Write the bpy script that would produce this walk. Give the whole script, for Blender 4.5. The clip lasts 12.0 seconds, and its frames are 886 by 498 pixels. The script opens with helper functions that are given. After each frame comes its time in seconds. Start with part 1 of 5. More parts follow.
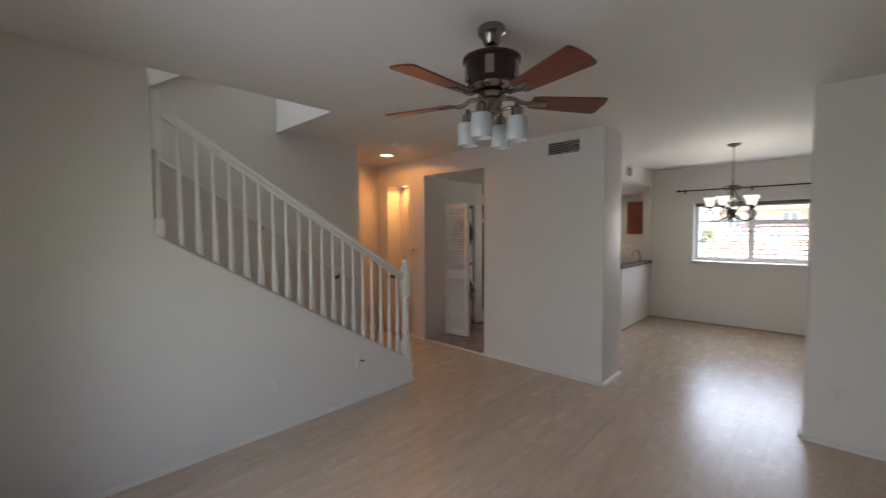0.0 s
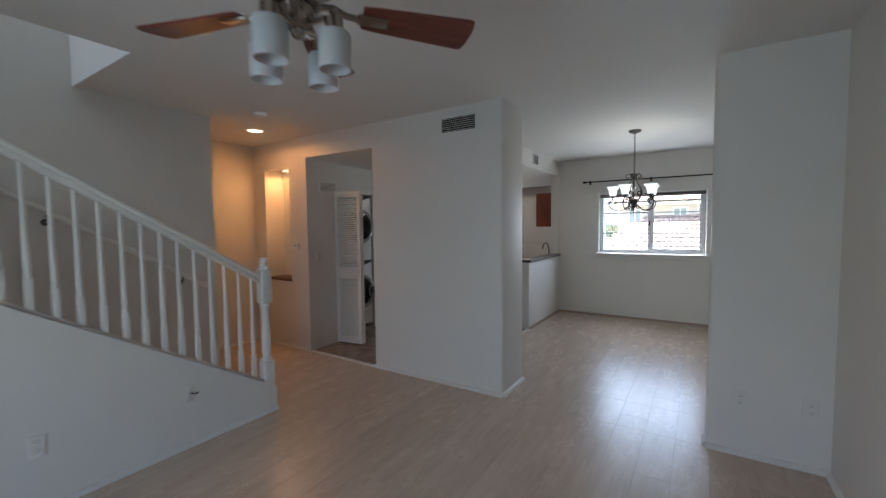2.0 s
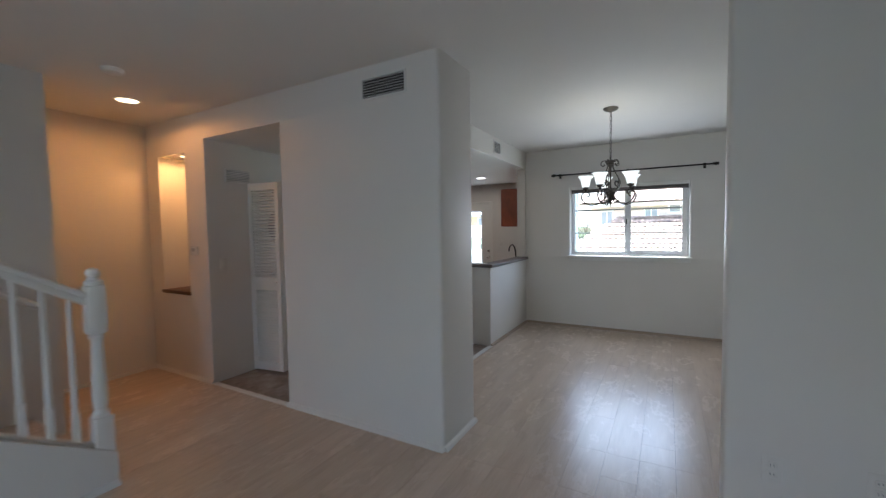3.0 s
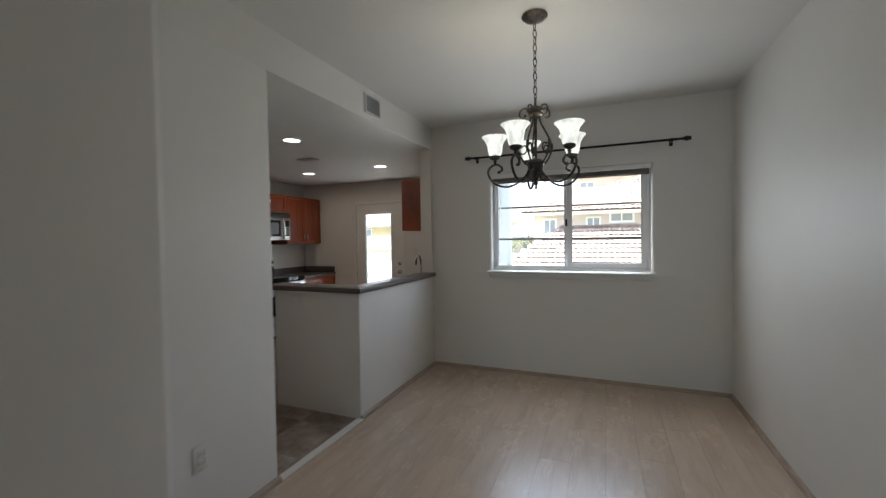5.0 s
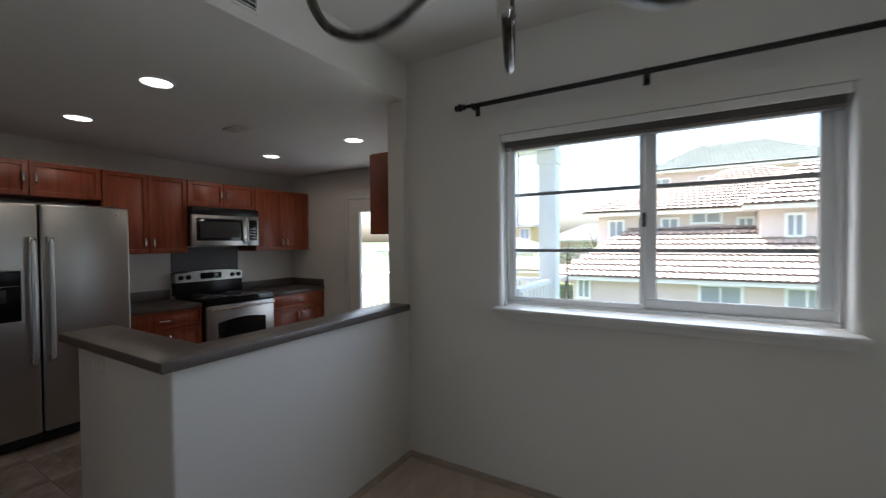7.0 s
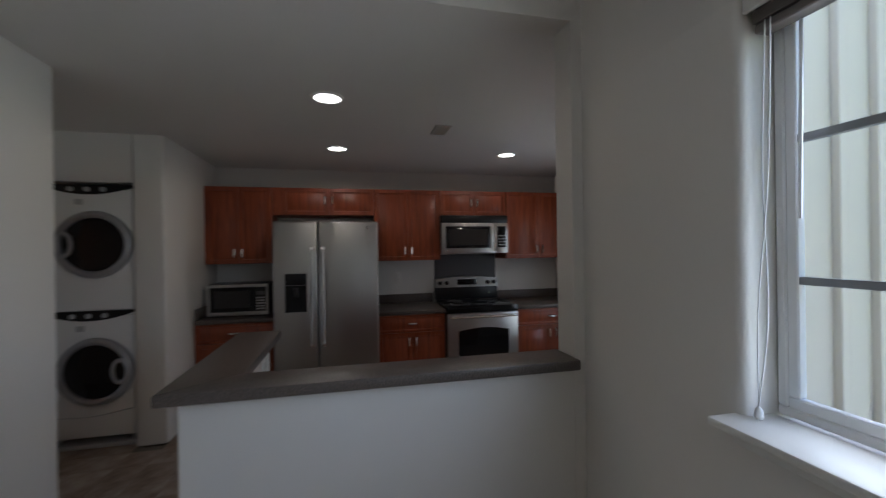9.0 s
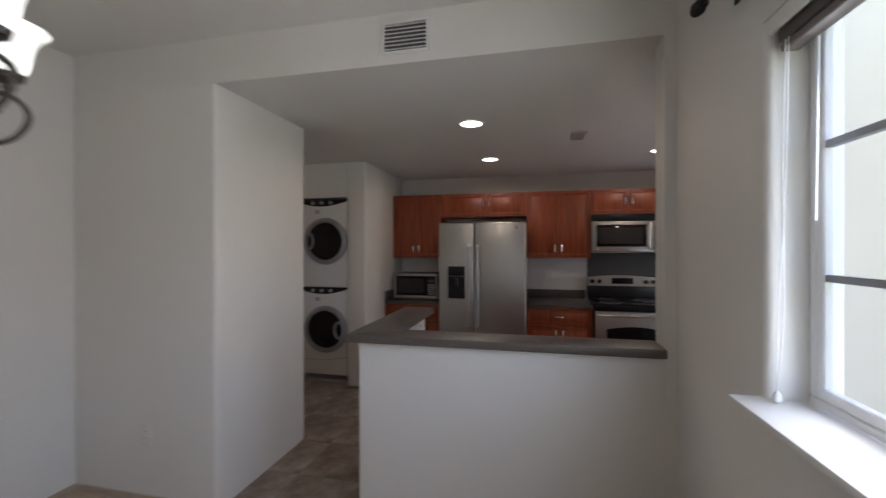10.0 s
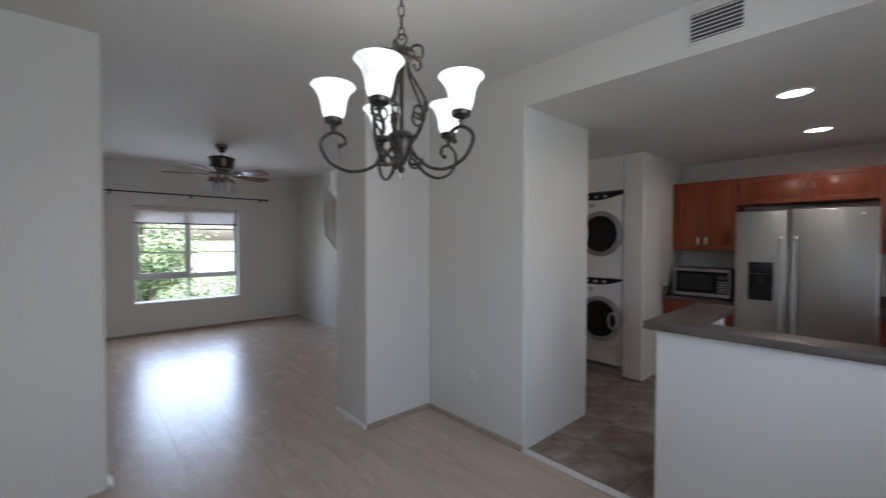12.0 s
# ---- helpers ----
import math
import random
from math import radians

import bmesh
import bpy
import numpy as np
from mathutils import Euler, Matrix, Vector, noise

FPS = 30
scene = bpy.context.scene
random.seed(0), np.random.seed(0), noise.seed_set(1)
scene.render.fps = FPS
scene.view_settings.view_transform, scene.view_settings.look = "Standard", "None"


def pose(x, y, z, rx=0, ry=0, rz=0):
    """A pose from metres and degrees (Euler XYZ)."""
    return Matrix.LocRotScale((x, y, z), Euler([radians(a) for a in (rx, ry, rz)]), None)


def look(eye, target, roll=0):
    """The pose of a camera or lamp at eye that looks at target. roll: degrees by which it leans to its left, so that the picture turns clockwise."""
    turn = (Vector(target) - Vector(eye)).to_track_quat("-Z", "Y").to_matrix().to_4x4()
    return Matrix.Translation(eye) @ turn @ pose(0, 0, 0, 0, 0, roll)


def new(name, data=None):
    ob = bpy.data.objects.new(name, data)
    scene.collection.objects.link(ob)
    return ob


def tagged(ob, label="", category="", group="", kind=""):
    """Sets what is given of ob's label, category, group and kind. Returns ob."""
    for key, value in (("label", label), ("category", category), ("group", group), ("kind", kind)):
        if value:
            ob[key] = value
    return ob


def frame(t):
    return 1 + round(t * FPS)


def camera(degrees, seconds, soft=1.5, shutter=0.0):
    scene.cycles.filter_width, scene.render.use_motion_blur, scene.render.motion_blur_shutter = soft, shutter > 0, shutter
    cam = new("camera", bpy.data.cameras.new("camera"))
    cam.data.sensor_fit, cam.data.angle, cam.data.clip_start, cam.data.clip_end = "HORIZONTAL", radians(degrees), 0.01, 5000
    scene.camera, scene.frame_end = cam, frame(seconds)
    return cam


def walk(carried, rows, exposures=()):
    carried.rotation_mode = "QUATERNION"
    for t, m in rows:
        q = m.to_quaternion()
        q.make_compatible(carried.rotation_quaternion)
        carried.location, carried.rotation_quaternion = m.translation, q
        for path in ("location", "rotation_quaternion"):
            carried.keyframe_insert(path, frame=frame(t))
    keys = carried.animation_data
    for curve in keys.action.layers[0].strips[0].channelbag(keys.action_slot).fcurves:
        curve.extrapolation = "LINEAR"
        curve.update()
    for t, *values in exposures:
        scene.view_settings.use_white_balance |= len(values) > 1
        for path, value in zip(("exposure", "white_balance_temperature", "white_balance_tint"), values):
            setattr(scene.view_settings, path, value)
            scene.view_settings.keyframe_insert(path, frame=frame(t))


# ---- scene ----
K = 1.07           # metres to one unit of the plan: lengths after the walk are in plan units
cam = camera(96.0, 12.0, soft=1.25, shutter=0.5)
EXPOSURE = [(0.0, 3.27, 6700, 16), (0.6, 3.2, 6500, 14), (1.5, 3.11, 5950, 12), (3.2, 3.11, 5800, 11), (5.0, 2.73, 6350, 12), (6.5, 2.5, 6200, 12),
            (8.3, 2.03, 5800, 12), (8.8, 2.15, 5900, 13), (9.3, 2.7, 6100, 14), (10.0, 3.03, 6400, 18), (11.0, 3.11, 6350, 18), (12.0, 3.08, 5900, 15)]
PATH = [
    (0, (2.226, -4.084, 1.62), (0.859, -2.627, 1.526), -0.3),
    (0.5, (2.25, -4.059, 1.596), (1.063, -2.452, 1.509), -0.3),
    (1, (2.213, -3.961, 1.574), (1.054, -2.334, 1.477), -0.3),
    (1.5, (2.182, -3.684, 1.583), (1.063, -2.03, 1.476), -0.6),
    (2, (2.112, -3.264, 1.561), (1.033, -1.584, 1.445), -0.6),
    (2.5, (2.003, -2.807, 1.533), (0.96, -1.104, 1.424), -0.6),
    (3, (1.934, -2.281, 1.504), (0.958, -0.539, 1.403), -0.9),
    (3.2, (1.922, -2.056, 1.44), (0.957, -0.306, 1.377), -0.7),
    (5, (1.807, -0.269, 1.427), (1.051, 1.582, 1.374), -0.9),
    (5.5, (1.795, 0.211, 1.386), (1.05, 2.067, 1.352), -1.1),
    (6, (1.796, 0.698, 1.401), (1.049, 2.553, 1.375), -0.9),
    (6.5, (1.714, 1.181, 1.449), (0.873, 2.995, 1.406), -0.9),
    (6.7, (1.673, 1.371, 1.463), (0.771, 3.155, 1.42), -0.7),
    (8.3, (1.326, 2.669, 1.469), (-0.39, 3.696, 1.471), -0.8),
    (8.5, (1.327, 2.787, 1.483), (-0.478, 3.649, 1.49), -0.7),
    (9, (1.459, 2.944, 1.494), (-0.491, 3.391, 1.493), -0.8),
    (9.5, (1.7, 3.071, 1.49), (-0.3, 3.097, 1.485), -0.5),
    (10, (1.912, 3.254, 1.484), (-0.04, 2.819, 1.48), -0.1),
    (10.5, (2.119, 3.268, 1.499), (0.249, 2.558, 1.489), 0.3),
    (11, (2.239, 3.274, 1.49), (0.442, 2.397, 1.468), 0.1),
    (11.5, (2.275, 3.238, 1.482), (0.66, 2.059, 1.449), 0.2),
    (12, (2.295, 3.188, 1.479), (0.946, 1.712, 1.438), 0.1),
]
walk(cam, [(t, look(eye, target, roll)) for t, eye, target, roll in PATH],
     exposures=EXPOSURE)

# ---- world and large lights ----
world = bpy.data.worlds.new("sky")
scene.world = world
world.use_nodes = True
wn, wl = world.node_tree.nodes, world.node_tree.links
sky = wn.new("ShaderNodeTexSky")
sky.sky_type = "NISHITA"
sky.sun_disc = False
sky.sun_elevation, sky.sun_rotation = radians(60), radians(267)
sky.air_density, sky.dust_density = 1.0, 5.0
wl.new(sky.outputs[0], wn["Background"].inputs[0])
wn["Background"].inputs[1].default_value = 0.15

sun_data = bpy.data.lights.new("sun", "SUN")
sun_data.energy, sun_data.angle, sun_data.color = 4.6, radians(4), (1.0, 0.95, 0.87)
sun = new("sun", sun_data)
sun.matrix_world = look((-9.5, -0.5, 16.4), (0, 0, 0))


def area(name, eye, target, w, h, watts, color, spread_deg=180):
    d = bpy.data.lights.new(name, "AREA")
    d.shape, d.size, d.size_y, d.energy, d.color = "RECTANGLE", w, h, watts, color
    d.spread = radians(spread_deg)
    ob = new(name, d)
    ob.matrix_world = look(eye, target)
    return ob


SKYC = (0.82, 0.92, 1.0)
area("sky_dining_window", (1.35, 3.686, 1.44), (1.35, 0.0, 1.3), 1.3, 0.8, 1.6, SKYC, 165)
area("sky_living_window", (0.868, -4.291, 1.06), (0.868, 0.0, 0.95), 1.28, 1.12, 1.5, (0.75, 0.88, 1.0), 140)
area("sky_kitchen_door", (-1.64, 5.192, 1.08), (-1.64, 0, 0.95), 0.44, 1.28, 0.5, SKYC)
# unseen fill lamp added inside the shaft for daylight above the stairs
area("stairwell_daylight_fill", (-1.4, -4.1, 4.2), (-1.4, -2.0, 3.2), 0.9, 1.0, 1.25, SKYC)

# ---- materials ----


def mat(name, color, rough=0.5, metal=0.0, **kw):
    m = bpy.data.materials.new(name)
    m.use_nodes = True
    b = m.node_tree.nodes["Principled BSDF"]
    b.inputs["Base Color"].default_value = (*color, 1)
    b.inputs["Roughness"].default_value = rough
    b.inputs["Metallic"].default_value = metal
    for k, v in kw.items():
        b.inputs[k.replace("_", " ")].default_value = v
    return m


def nodes_of(m):
    return m.node_tree.nodes, m.node_tree.links, m.node_tree.nodes["Principled BSDF"]


def coords(m, scale=(1, 1, 1), rot=(0, 0, 0)):
    n, l, b = nodes_of(m)
    tc = n.new("ShaderNodeTexCoord")
    mp = n.new("ShaderNodeMapping")
    mp.inputs["Scale"].default_value = scale
    mp.inputs["Rotation"].default_value = rot
    l.new(tc.outputs["Object"], mp.inputs[0])
    return mp.outputs[0]


def noise_tex(m, vec, scale, detail=4.0, rough=0.55):
    n, l, b = nodes_of(m)
    t = n.new("ShaderNodeTexNoise")
    t.inputs["Scale"].default_value, t.inputs["Detail"].default_value = scale, detail
    t.inputs["Roughness"].default_value = rough
    l.new(vec, t.inputs["Vector"])
    return t.outputs[0]


def ramp(m, fac, stops):
    n, l, b = nodes_of(m)
    r = n.new("ShaderNodeValToRGB")
    e = r.color_ramp.elements
    while len(e) < len(stops):
        e.new(0.5)
    for el, (p, c) in zip(e, stops):
        el.position, el.color = p, (*c, 1) if len(c) == 3 else c
    l.new(fac, r.inputs[0])
    return r.outputs[0]


def mixc(m, fac, a, b_, mode="MIX"):
    n, l, b = nodes_of(m)
    x = n.new("ShaderNodeMix")
    x.data_type, x.blend_type = "RGBA", mode
    for sock, v in ((x.inputs[0], fac), (x.inputs[6], a), (x.inputs[7], b_)):
        if isinstance(v, (int, float)):
            sock.default_value = v
        elif isinstance(v, tuple):
            sock.default_value = (*v, 1)
        else:
            l.new(v, sock)
    return x.outputs[2]


def bump(m, height, strength=0.2, dist=0.002):
    n, l, b = nodes_of(m)
    x = n.new("ShaderNodeBump")
    x.inputs["Strength"].default_value, x.inputs["Distance"].default_value = strength, dist
    l.new(height, x.inputs["Height"])
    l.new(x.outputs[0], b.inputs["Normal"])


def to(m, out, name):
    n, l, b = nodes_of(m)
    l.new(out, b.inputs[name])


def spread(m, fac, lo, hi):
    n, l, b = nodes_of(m)
    x = n.new("ShaderNodeMapRange")
    x.inputs[3].default_value, x.inputs[4].default_value = lo, hi
    l.new(fac, x.inputs[0])
    return x.outputs[0]


def rnd(m):
    return nodes_of(m)[0].new("ShaderNodeObjectInfo").outputs["Random"]


def paint(name, color, rough=0.55, tex=70.0, strength=0.12, stain=0.05):
    m = mat(name, color, rough, Specular_IOR_Level=0.35)
    v = coords(m)
    big = noise_tex(m, v, 0.9, 3)
    dark = tuple(c * (1 - stain) for c in color)
    to(m, ramp(m, big, [(0.3, dark), (0.7, color)]), "Base Color")
    fine = noise_tex(m, v, tex, 3)
    bump(m, fine, strength, 0.002)
    to(m, spread(m, big, rough - 0.06, rough + 0.06), "Roughness")
    return m


WALL = paint("wall_paint", (0.74, 0.71, 0.66), 0.5)
CEIL = paint("ceiling_paint", (0.745, 0.72, 0.678), 0.7, 45.0, 0.25)
TRIM = paint("trim_paint", (0.78, 0.765, 0.72), 0.32, 25.0, 0.04, 0.03)
VINYL = mat("white_vinyl", (0.8, 0.8, 0.79), 0.35)
BASEB = paint("baseboard_paint", (0.72, 0.695, 0.65), 0.35, 25.0, 0.04)


def wood_floor():
    m = mat("oak_laminate", (0.4, 0.33, 0.26), 0.34, Specular_IOR_Level=0.6, Coat_Weight=0.45, Coat_Roughness=0.26)
    n, l, b = nodes_of(m)
    r = rnd(m)
    tc = n.new("ShaderNodeTexCoord")
    add = n.new("ShaderNodeVectorMath")
    add.operation = "MULTIPLY_ADD"
    comb = n.new("ShaderNodeCombineXYZ")
    for k in range(3):
        l.new(r, comb.inputs[k])
    add.inputs[1].default_value = (37, 53, 11)
    l.new(comb.outputs[0], add.inputs[0])
    l.new(tc.outputs["Object"], add.inputs[2])
    mp = n.new("ShaderNodeMapping")
    mp.inputs["Scale"].default_value = (6, 0.9, 1)
    l.new(add.outputs[0], mp.inputs[0])
    g = noise_tex(m, mp.outputs[0], 2.2, 6, 0.62)
    mp2 = n.new("ShaderNodeMapping")
    mp2.inputs["Scale"].default_value = (60, 2.5, 1)
    l.new(add.outputs[0], mp2.inputs[0])
    f = noise_tex(m, mp2.outputs[0], 2.0, 3)
    base = ramp(m, g, [(0.25, (0.48, 0.36, 0.265)), (0.5, (0.58, 0.45, 0.338)), (0.78, (0.64, 0.51, 0.395))])
    plank = ramp(m, r, [(0.0, (0.93, 0.925, 0.92)), (1.0, (1.0, 1.0, 1.0))])
    c = mixc(m, 1.0, base, plank, "MULTIPLY")
    c = mixc(m, 0.1, c, ramp(m, f, [(0.3, (0.55, 0.5, 0.46)), (0.7, (1, 1, 1))]), "MULTIPLY")
    to(m, c, "Base Color")
    w = noise_tex(m, tc.outputs["Object"], 3.0, 4, 0.6)
    mp3 = n.new("ShaderNodeMapping")
    mp3.inputs["Scale"].default_value, mp3.inputs["Rotation"].default_value = (1.5, 0.8, 1), (0, 0, 0.5)
    l.new(n.new("ShaderNodeNewGeometry").outputs["Position"], mp3.inputs[0])
    mop = noise_tex(m, mp3.outputs[0], 2.4, 7, 0.62)
    rings = [(0.0, 0.25), (0.37, 0.25), (0.4, 0.3), (0.44, 0.24), (0.58, 0.25), (0.605, 0.31), (0.64, 0.255)]
    smear = ramp(m, mop, [(a, (b, b, b)) for a, b in rings])
    to(m, smear, "Coat Roughness")
    to(m, ramp(m, w, [(0.3, (0.3, 0.3, 0.3)), (0.7, (0.38, 0.38, 0.38))]), "Roughness")
    bump(m, f, 0.03, 0.0006)
    return m


OAK = wood_floor()


def stone_tile():
    m = mat("stone_tile", (0.2, 0.17, 0.14), 0.4)
    v = coords(m)
    r = rnd(m)
    a = noise_tex(m, v, 3.4, 7, 0.62)
    c = ramp(m, a, [(0.34, (0.13, 0.085, 0.06)), (0.47, (0.27, 0.205, 0.16)), (0.56, (0.36, 0.3, 0.25)), (0.68, (0.46, 0.4, 0.34))])
    c = mixc(m, 0.5, c, ramp(m, r, [(0, (0.75, 0.73, 0.7)), (1, (1, 1, 1))]), "MULTIPLY")
    to(m, c, "Base Color")
    to(m, spread(m, a, 0.3, 0.5), "Roughness")
    bump(m, noise_tex(m, v, 40, 3), 0.1, 0.001)
    return m


TILE = stone_tile()
GROUT = mat("grout", (0.16, 0.14, 0.12), 0.85)


def cherry():
    m = mat("cherry_wood", (0.2, 0.05, 0.025), 0.3)
    n, l, b = nodes_of(m)
    r = rnd(m)
    v = coords(m, (1.5, 14, 1.1))
    g = noise_tex(m, v, 2.2, 6, 0.6)
    c = ramp(m, g, [(0.3, (0.17, 0.032, 0.011)), (0.55, (0.3, 0.063, 0.021)), (0.8, (0.42, 0.097, 0.034))])
    c = mixc(m, 0.4, c, ramp(m, r, [(0, (0.7, 0.66, 0.64)), (1, (1, 1, 1))]), "MULTIPLY")
    to(m, c, "Base Color")
    to(m, spread(m, g, 0.34, 0.44), "Roughness")
    return m


CHERRY = cherry()


def brushed(name, color, rough, scale):
    m = mat(name, color, rough, 1.0)
    v = coords(m, scale)
    g = noise_tex(m, v, 1.0, 4, 0.6)
    to(m, spread(m, g, rough - 0.04, rough + 0.05), "Roughness")
    to(m, ramp(m, g, [(0.2, tuple(c * 0.93 for c in color)), (0.8, color)]), "Base Color")
    bump(m, g, 0.012, 0.0003)
    return m


STEEL = brushed("brushed_steel", (0.46, 0.45, 0.43), 0.36, (3, 160, 3))
CHROME = mat("satin_nickel", (0.84, 0.82, 0.78), 0.26, 1.0)
NICKEL = brushed("aged_nickel", (0.33, 0.285, 0.24), 0.2, (40, 40, 40))
BLACKGLASS = mat("black_glass", (0.008, 0.008, 0.009), 0.06, Specular_IOR_Level=0.35)
BLACK = mat("black_plastic", (0.012, 0.012, 0.013), 0.3, Specular_IOR_Level=0.3)
DKGREY = mat("dark_grey_panel", (0.085, 0.08, 0.082), 0.45)
SCREEN = mat("oven_mesh_screen", (0.022, 0.02, 0.02), 0.3)
APPL = mat("white_enamel", (0.78, 0.78, 0.76), 0.22)
GREYP = mat("grey_plastic", (0.42, 0.42, 0.42), 0.35)


def counter_mat():
    m = mat("grey_laminate", (0.14, 0.12, 0.11), 0.3)
    v = coords(m)
    a = noise_tex(m, v, 190, 3, 0.7)
    to(m, ramp(m, a, [(0.36, (0.06, 0.048, 0.041)), (0.5, (0.095, 0.077, 0.066)), (0.64, (0.145, 0.118, 0.102))]), "Base Color")
    to(m, spread(m, noise_tex(m, v, 3, 2), 0.33, 0.42), "Roughness")
    return m


LAMINATE = counter_mat()


def iron():
    m = mat("bronzed_iron", (0.05, 0.042, 0.036), 0.42, 0.7)
    v = coords(m)
    a = noise_tex(m, v, 90, 4)
    to(m, ramp(m, a, [(0.35, (0.035, 0.029, 0.025)), (0.7, (0.15, 0.13, 0.11))]), "Base Color")
    bump(m, a, 0.2, 0.001)
    return m


IRON = iron()
BLADE = mat("mahogany_blade", (0.16, 0.035, 0.022), 0.28)
_v = coords(BLADE, (2, 30, 2))
_g = noise_tex(BLADE, _v, 2.0, 5)
to(BLADE, ramp(BLADE, _g, [(0.3, (0.1, 0.02, 0.013)), (0.7, (0.2, 0.048, 0.028))]), "Base Color")
DARKWOOD = mat("dark_wood_housing", (0.03, 0.01, 0.008), 0.25)
FROST = mat("white_opal_glass", (0.52, 0.53, 0.52), 0.25, Subsurface_Weight=0.2)


def glowing(name, color, strength, base=(0.9, 0.9, 0.88)):
    m = mat(name, base, 0.4)
    b = nodes_of(m)[2]
    b.inputs["Emission Color"].default_value = (*color, 1)
    b.inputs["Emission Strength"].default_value = strength
    return m


def alabaster():
    m = glowing("lit_alabaster_glass", (0.97, 1.0, 0.9), 0.6, (0.8, 0.83, 0.76))
    v = coords(m, (1, 1, 0.6))
    a = noise_tex(m, v, 30, 5, 0.65)
    n, l, b = nodes_of(m)
    l.new(spread(m, ramp(m, a, [(0.38, (0, 0, 0)), (0.62, (1, 1, 1))]), 0.075, 0.165), b.inputs["Emission Strength"])
    to(m, ramp(m, a, [(0.35, (0.72, 0.76, 0.68)), (0.6, (0.84, 0.86, 0.8))]), "Base Color")
    bump(m, a, 0.2, 0.002)
    return m


ALAB = alabaster()
BULBW = glowing("lamp_lens_white", (1.0, 0.97, 0.9), 1.1)
BULBO = glowing("lamp_lens_warm", (1.0, 0.72, 0.42), 1.0)


def glass():
    m = mat("window_glass", (0.95, 0.98, 0.98), 0.0)
    b = nodes_of(m)[2]
    b.inputs["Transmission Weight"].default_value = 1.0
    b.inputs["IOR"].default_value = 1.02
    return m


GLASS = glass()

# ---- mesh helpers ----


def box(bm, x0, x1, y0, y1, z0, z1, r=0.0, seg=2, m=None):
    g = bmesh.ops.create_cube(bm, size=1.0)
    vs = g["verts"]
    t = Matrix.Translation(((x0 + x1) / 2, (y0 + y1) / 2, (z0 + z1) / 2)) @ Matrix.Diagonal((abs(x1 - x0), abs(y1 - y0), abs(z1 - z0), 1))
    bmesh.ops.transform(bm, matrix=t, verts=vs)
    if r:
        es = list({e for v in vs for e in v.link_edges})
        out = bmesh.ops.bevel(bm, geom=es, offset=r, segments=seg, affect="EDGES", profile=0.5)
        vs = list({v for f in out["faces"] for v in f.verts} | {v for v in vs if v.is_valid})
    if m is not None:
        bmesh.ops.transform(bm, matrix=m, verts=vs)
    return vs


def lathe(bm, profile, n=24, m=None, cap=True):
    rings = []
    for r, z in profile:
        rings.append([bm.verts.new((r * math.cos(2 * math.pi * k / n), r * math.sin(2 * math.pi * k / n), z)) for k in range(n)])
    for a, b in zip(rings, rings[1:]):
        for k in range(n):
            bm.faces.new((a[k], a[(k + 1) % n], b[(k + 1) % n], b[k]))
    if cap:
        bm.faces.new(rings[0][::-1])
        bm.faces.new(rings[-1])
    vs = [v for ring in rings for v in ring]
    if m is not None:
        bmesh.ops.transform(bm, matrix=m, verts=vs)
    return vs


def tube(bm, pts, r, n=8, closed=False, flat=1.0):
    """A round bar along points; r a number or one per point."""
    pts = [Vector(p) for p in pts]
    k = len(pts)
    rs = r if isinstance(r, (list, tuple)) else [r] * k
    rings, up = [], None
    for i in range(k):
        if closed:
            d = (pts[(i + 1) % k] - pts[i - 1]).normalized()
        else:
            d = (pts[min(i + 1, k - 1)] - pts[max(i - 1, 0)]).normalized()
        if up is None:
            up = Vector((0, 0, 1)) if abs(d.z) < 0.9 else Vector((1, 0, 0))
        side = d.cross(up).normalized()
        up = side.cross(d).normalized()
        rings.append([bm.verts.new(pts[i] + rs[i] * (math.cos(2 * math.pi * j / n) * side + flat * math.sin(2 * math.pi * j / n) * up)) for j in range(n)])
    for i in range(k if closed else k - 1):
        a, b = rings[i], rings[(i + 1) % k]
        for j in range(n):
            bm.faces.new((a[j], a[(j + 1) % n], b[(j + 1) % n], b[j]))
    if not closed:
        bm.faces.new(rings[0][::-1])
        bm.faces.new(rings[-1])
    return [v for ring in rings for v in ring]


def prism(bm, poly, z0, z1, round_at=(), r=0.02):
    lo = [bm.verts.new((x, y, z0)) for x, y in poly]
    hi = [bm.verts.new((x, y, z1)) for x, y in poly]
    n = len(poly)
    bm.faces.new(lo[::-1])
    bm.faces.new(hi)
    for k in range(n):
        bm.faces.new((lo[k], lo[(k + 1) % n], hi[(k + 1) % n], hi[k]))
    es = [e for k in round_at for e in lo[k].link_edges if hi[k] in e.verts]
    if es:
        bmesh.ops.bevel(bm, geom=es, offset=r, segments=4, affect="EDGES", profile=0.5)


def mesh_of(name, bm, material, smooth=35):
    bmesh.ops.recalc_face_normals(bm, faces=bm.faces)
    me = bpy.data.meshes.new(name)
    bm.to_mesh(me)
    bm.free()
    me.materials.append(material)
    if smooth:
        me.shade_smooth()
        me.set_sharp_from_angle(angle=radians(smooth))
    return me


def part(name, bm, material, parent, label="", m=None, smooth=35):
    ob = new(name, mesh_of(name, bm, material, smooth))
    if m is not None:
        ob.matrix_basis = m
    ob.parent = parent
    if label:
        tagged(ob, label)
    return ob


def thing(name, label, category, m=None, group="", kind=""):
    ob = new(name)
    ob.empty_display_size = 0.1
    if m is not None:
        ob.matrix_basis = m
    return tagged(ob, label, category, group, kind)


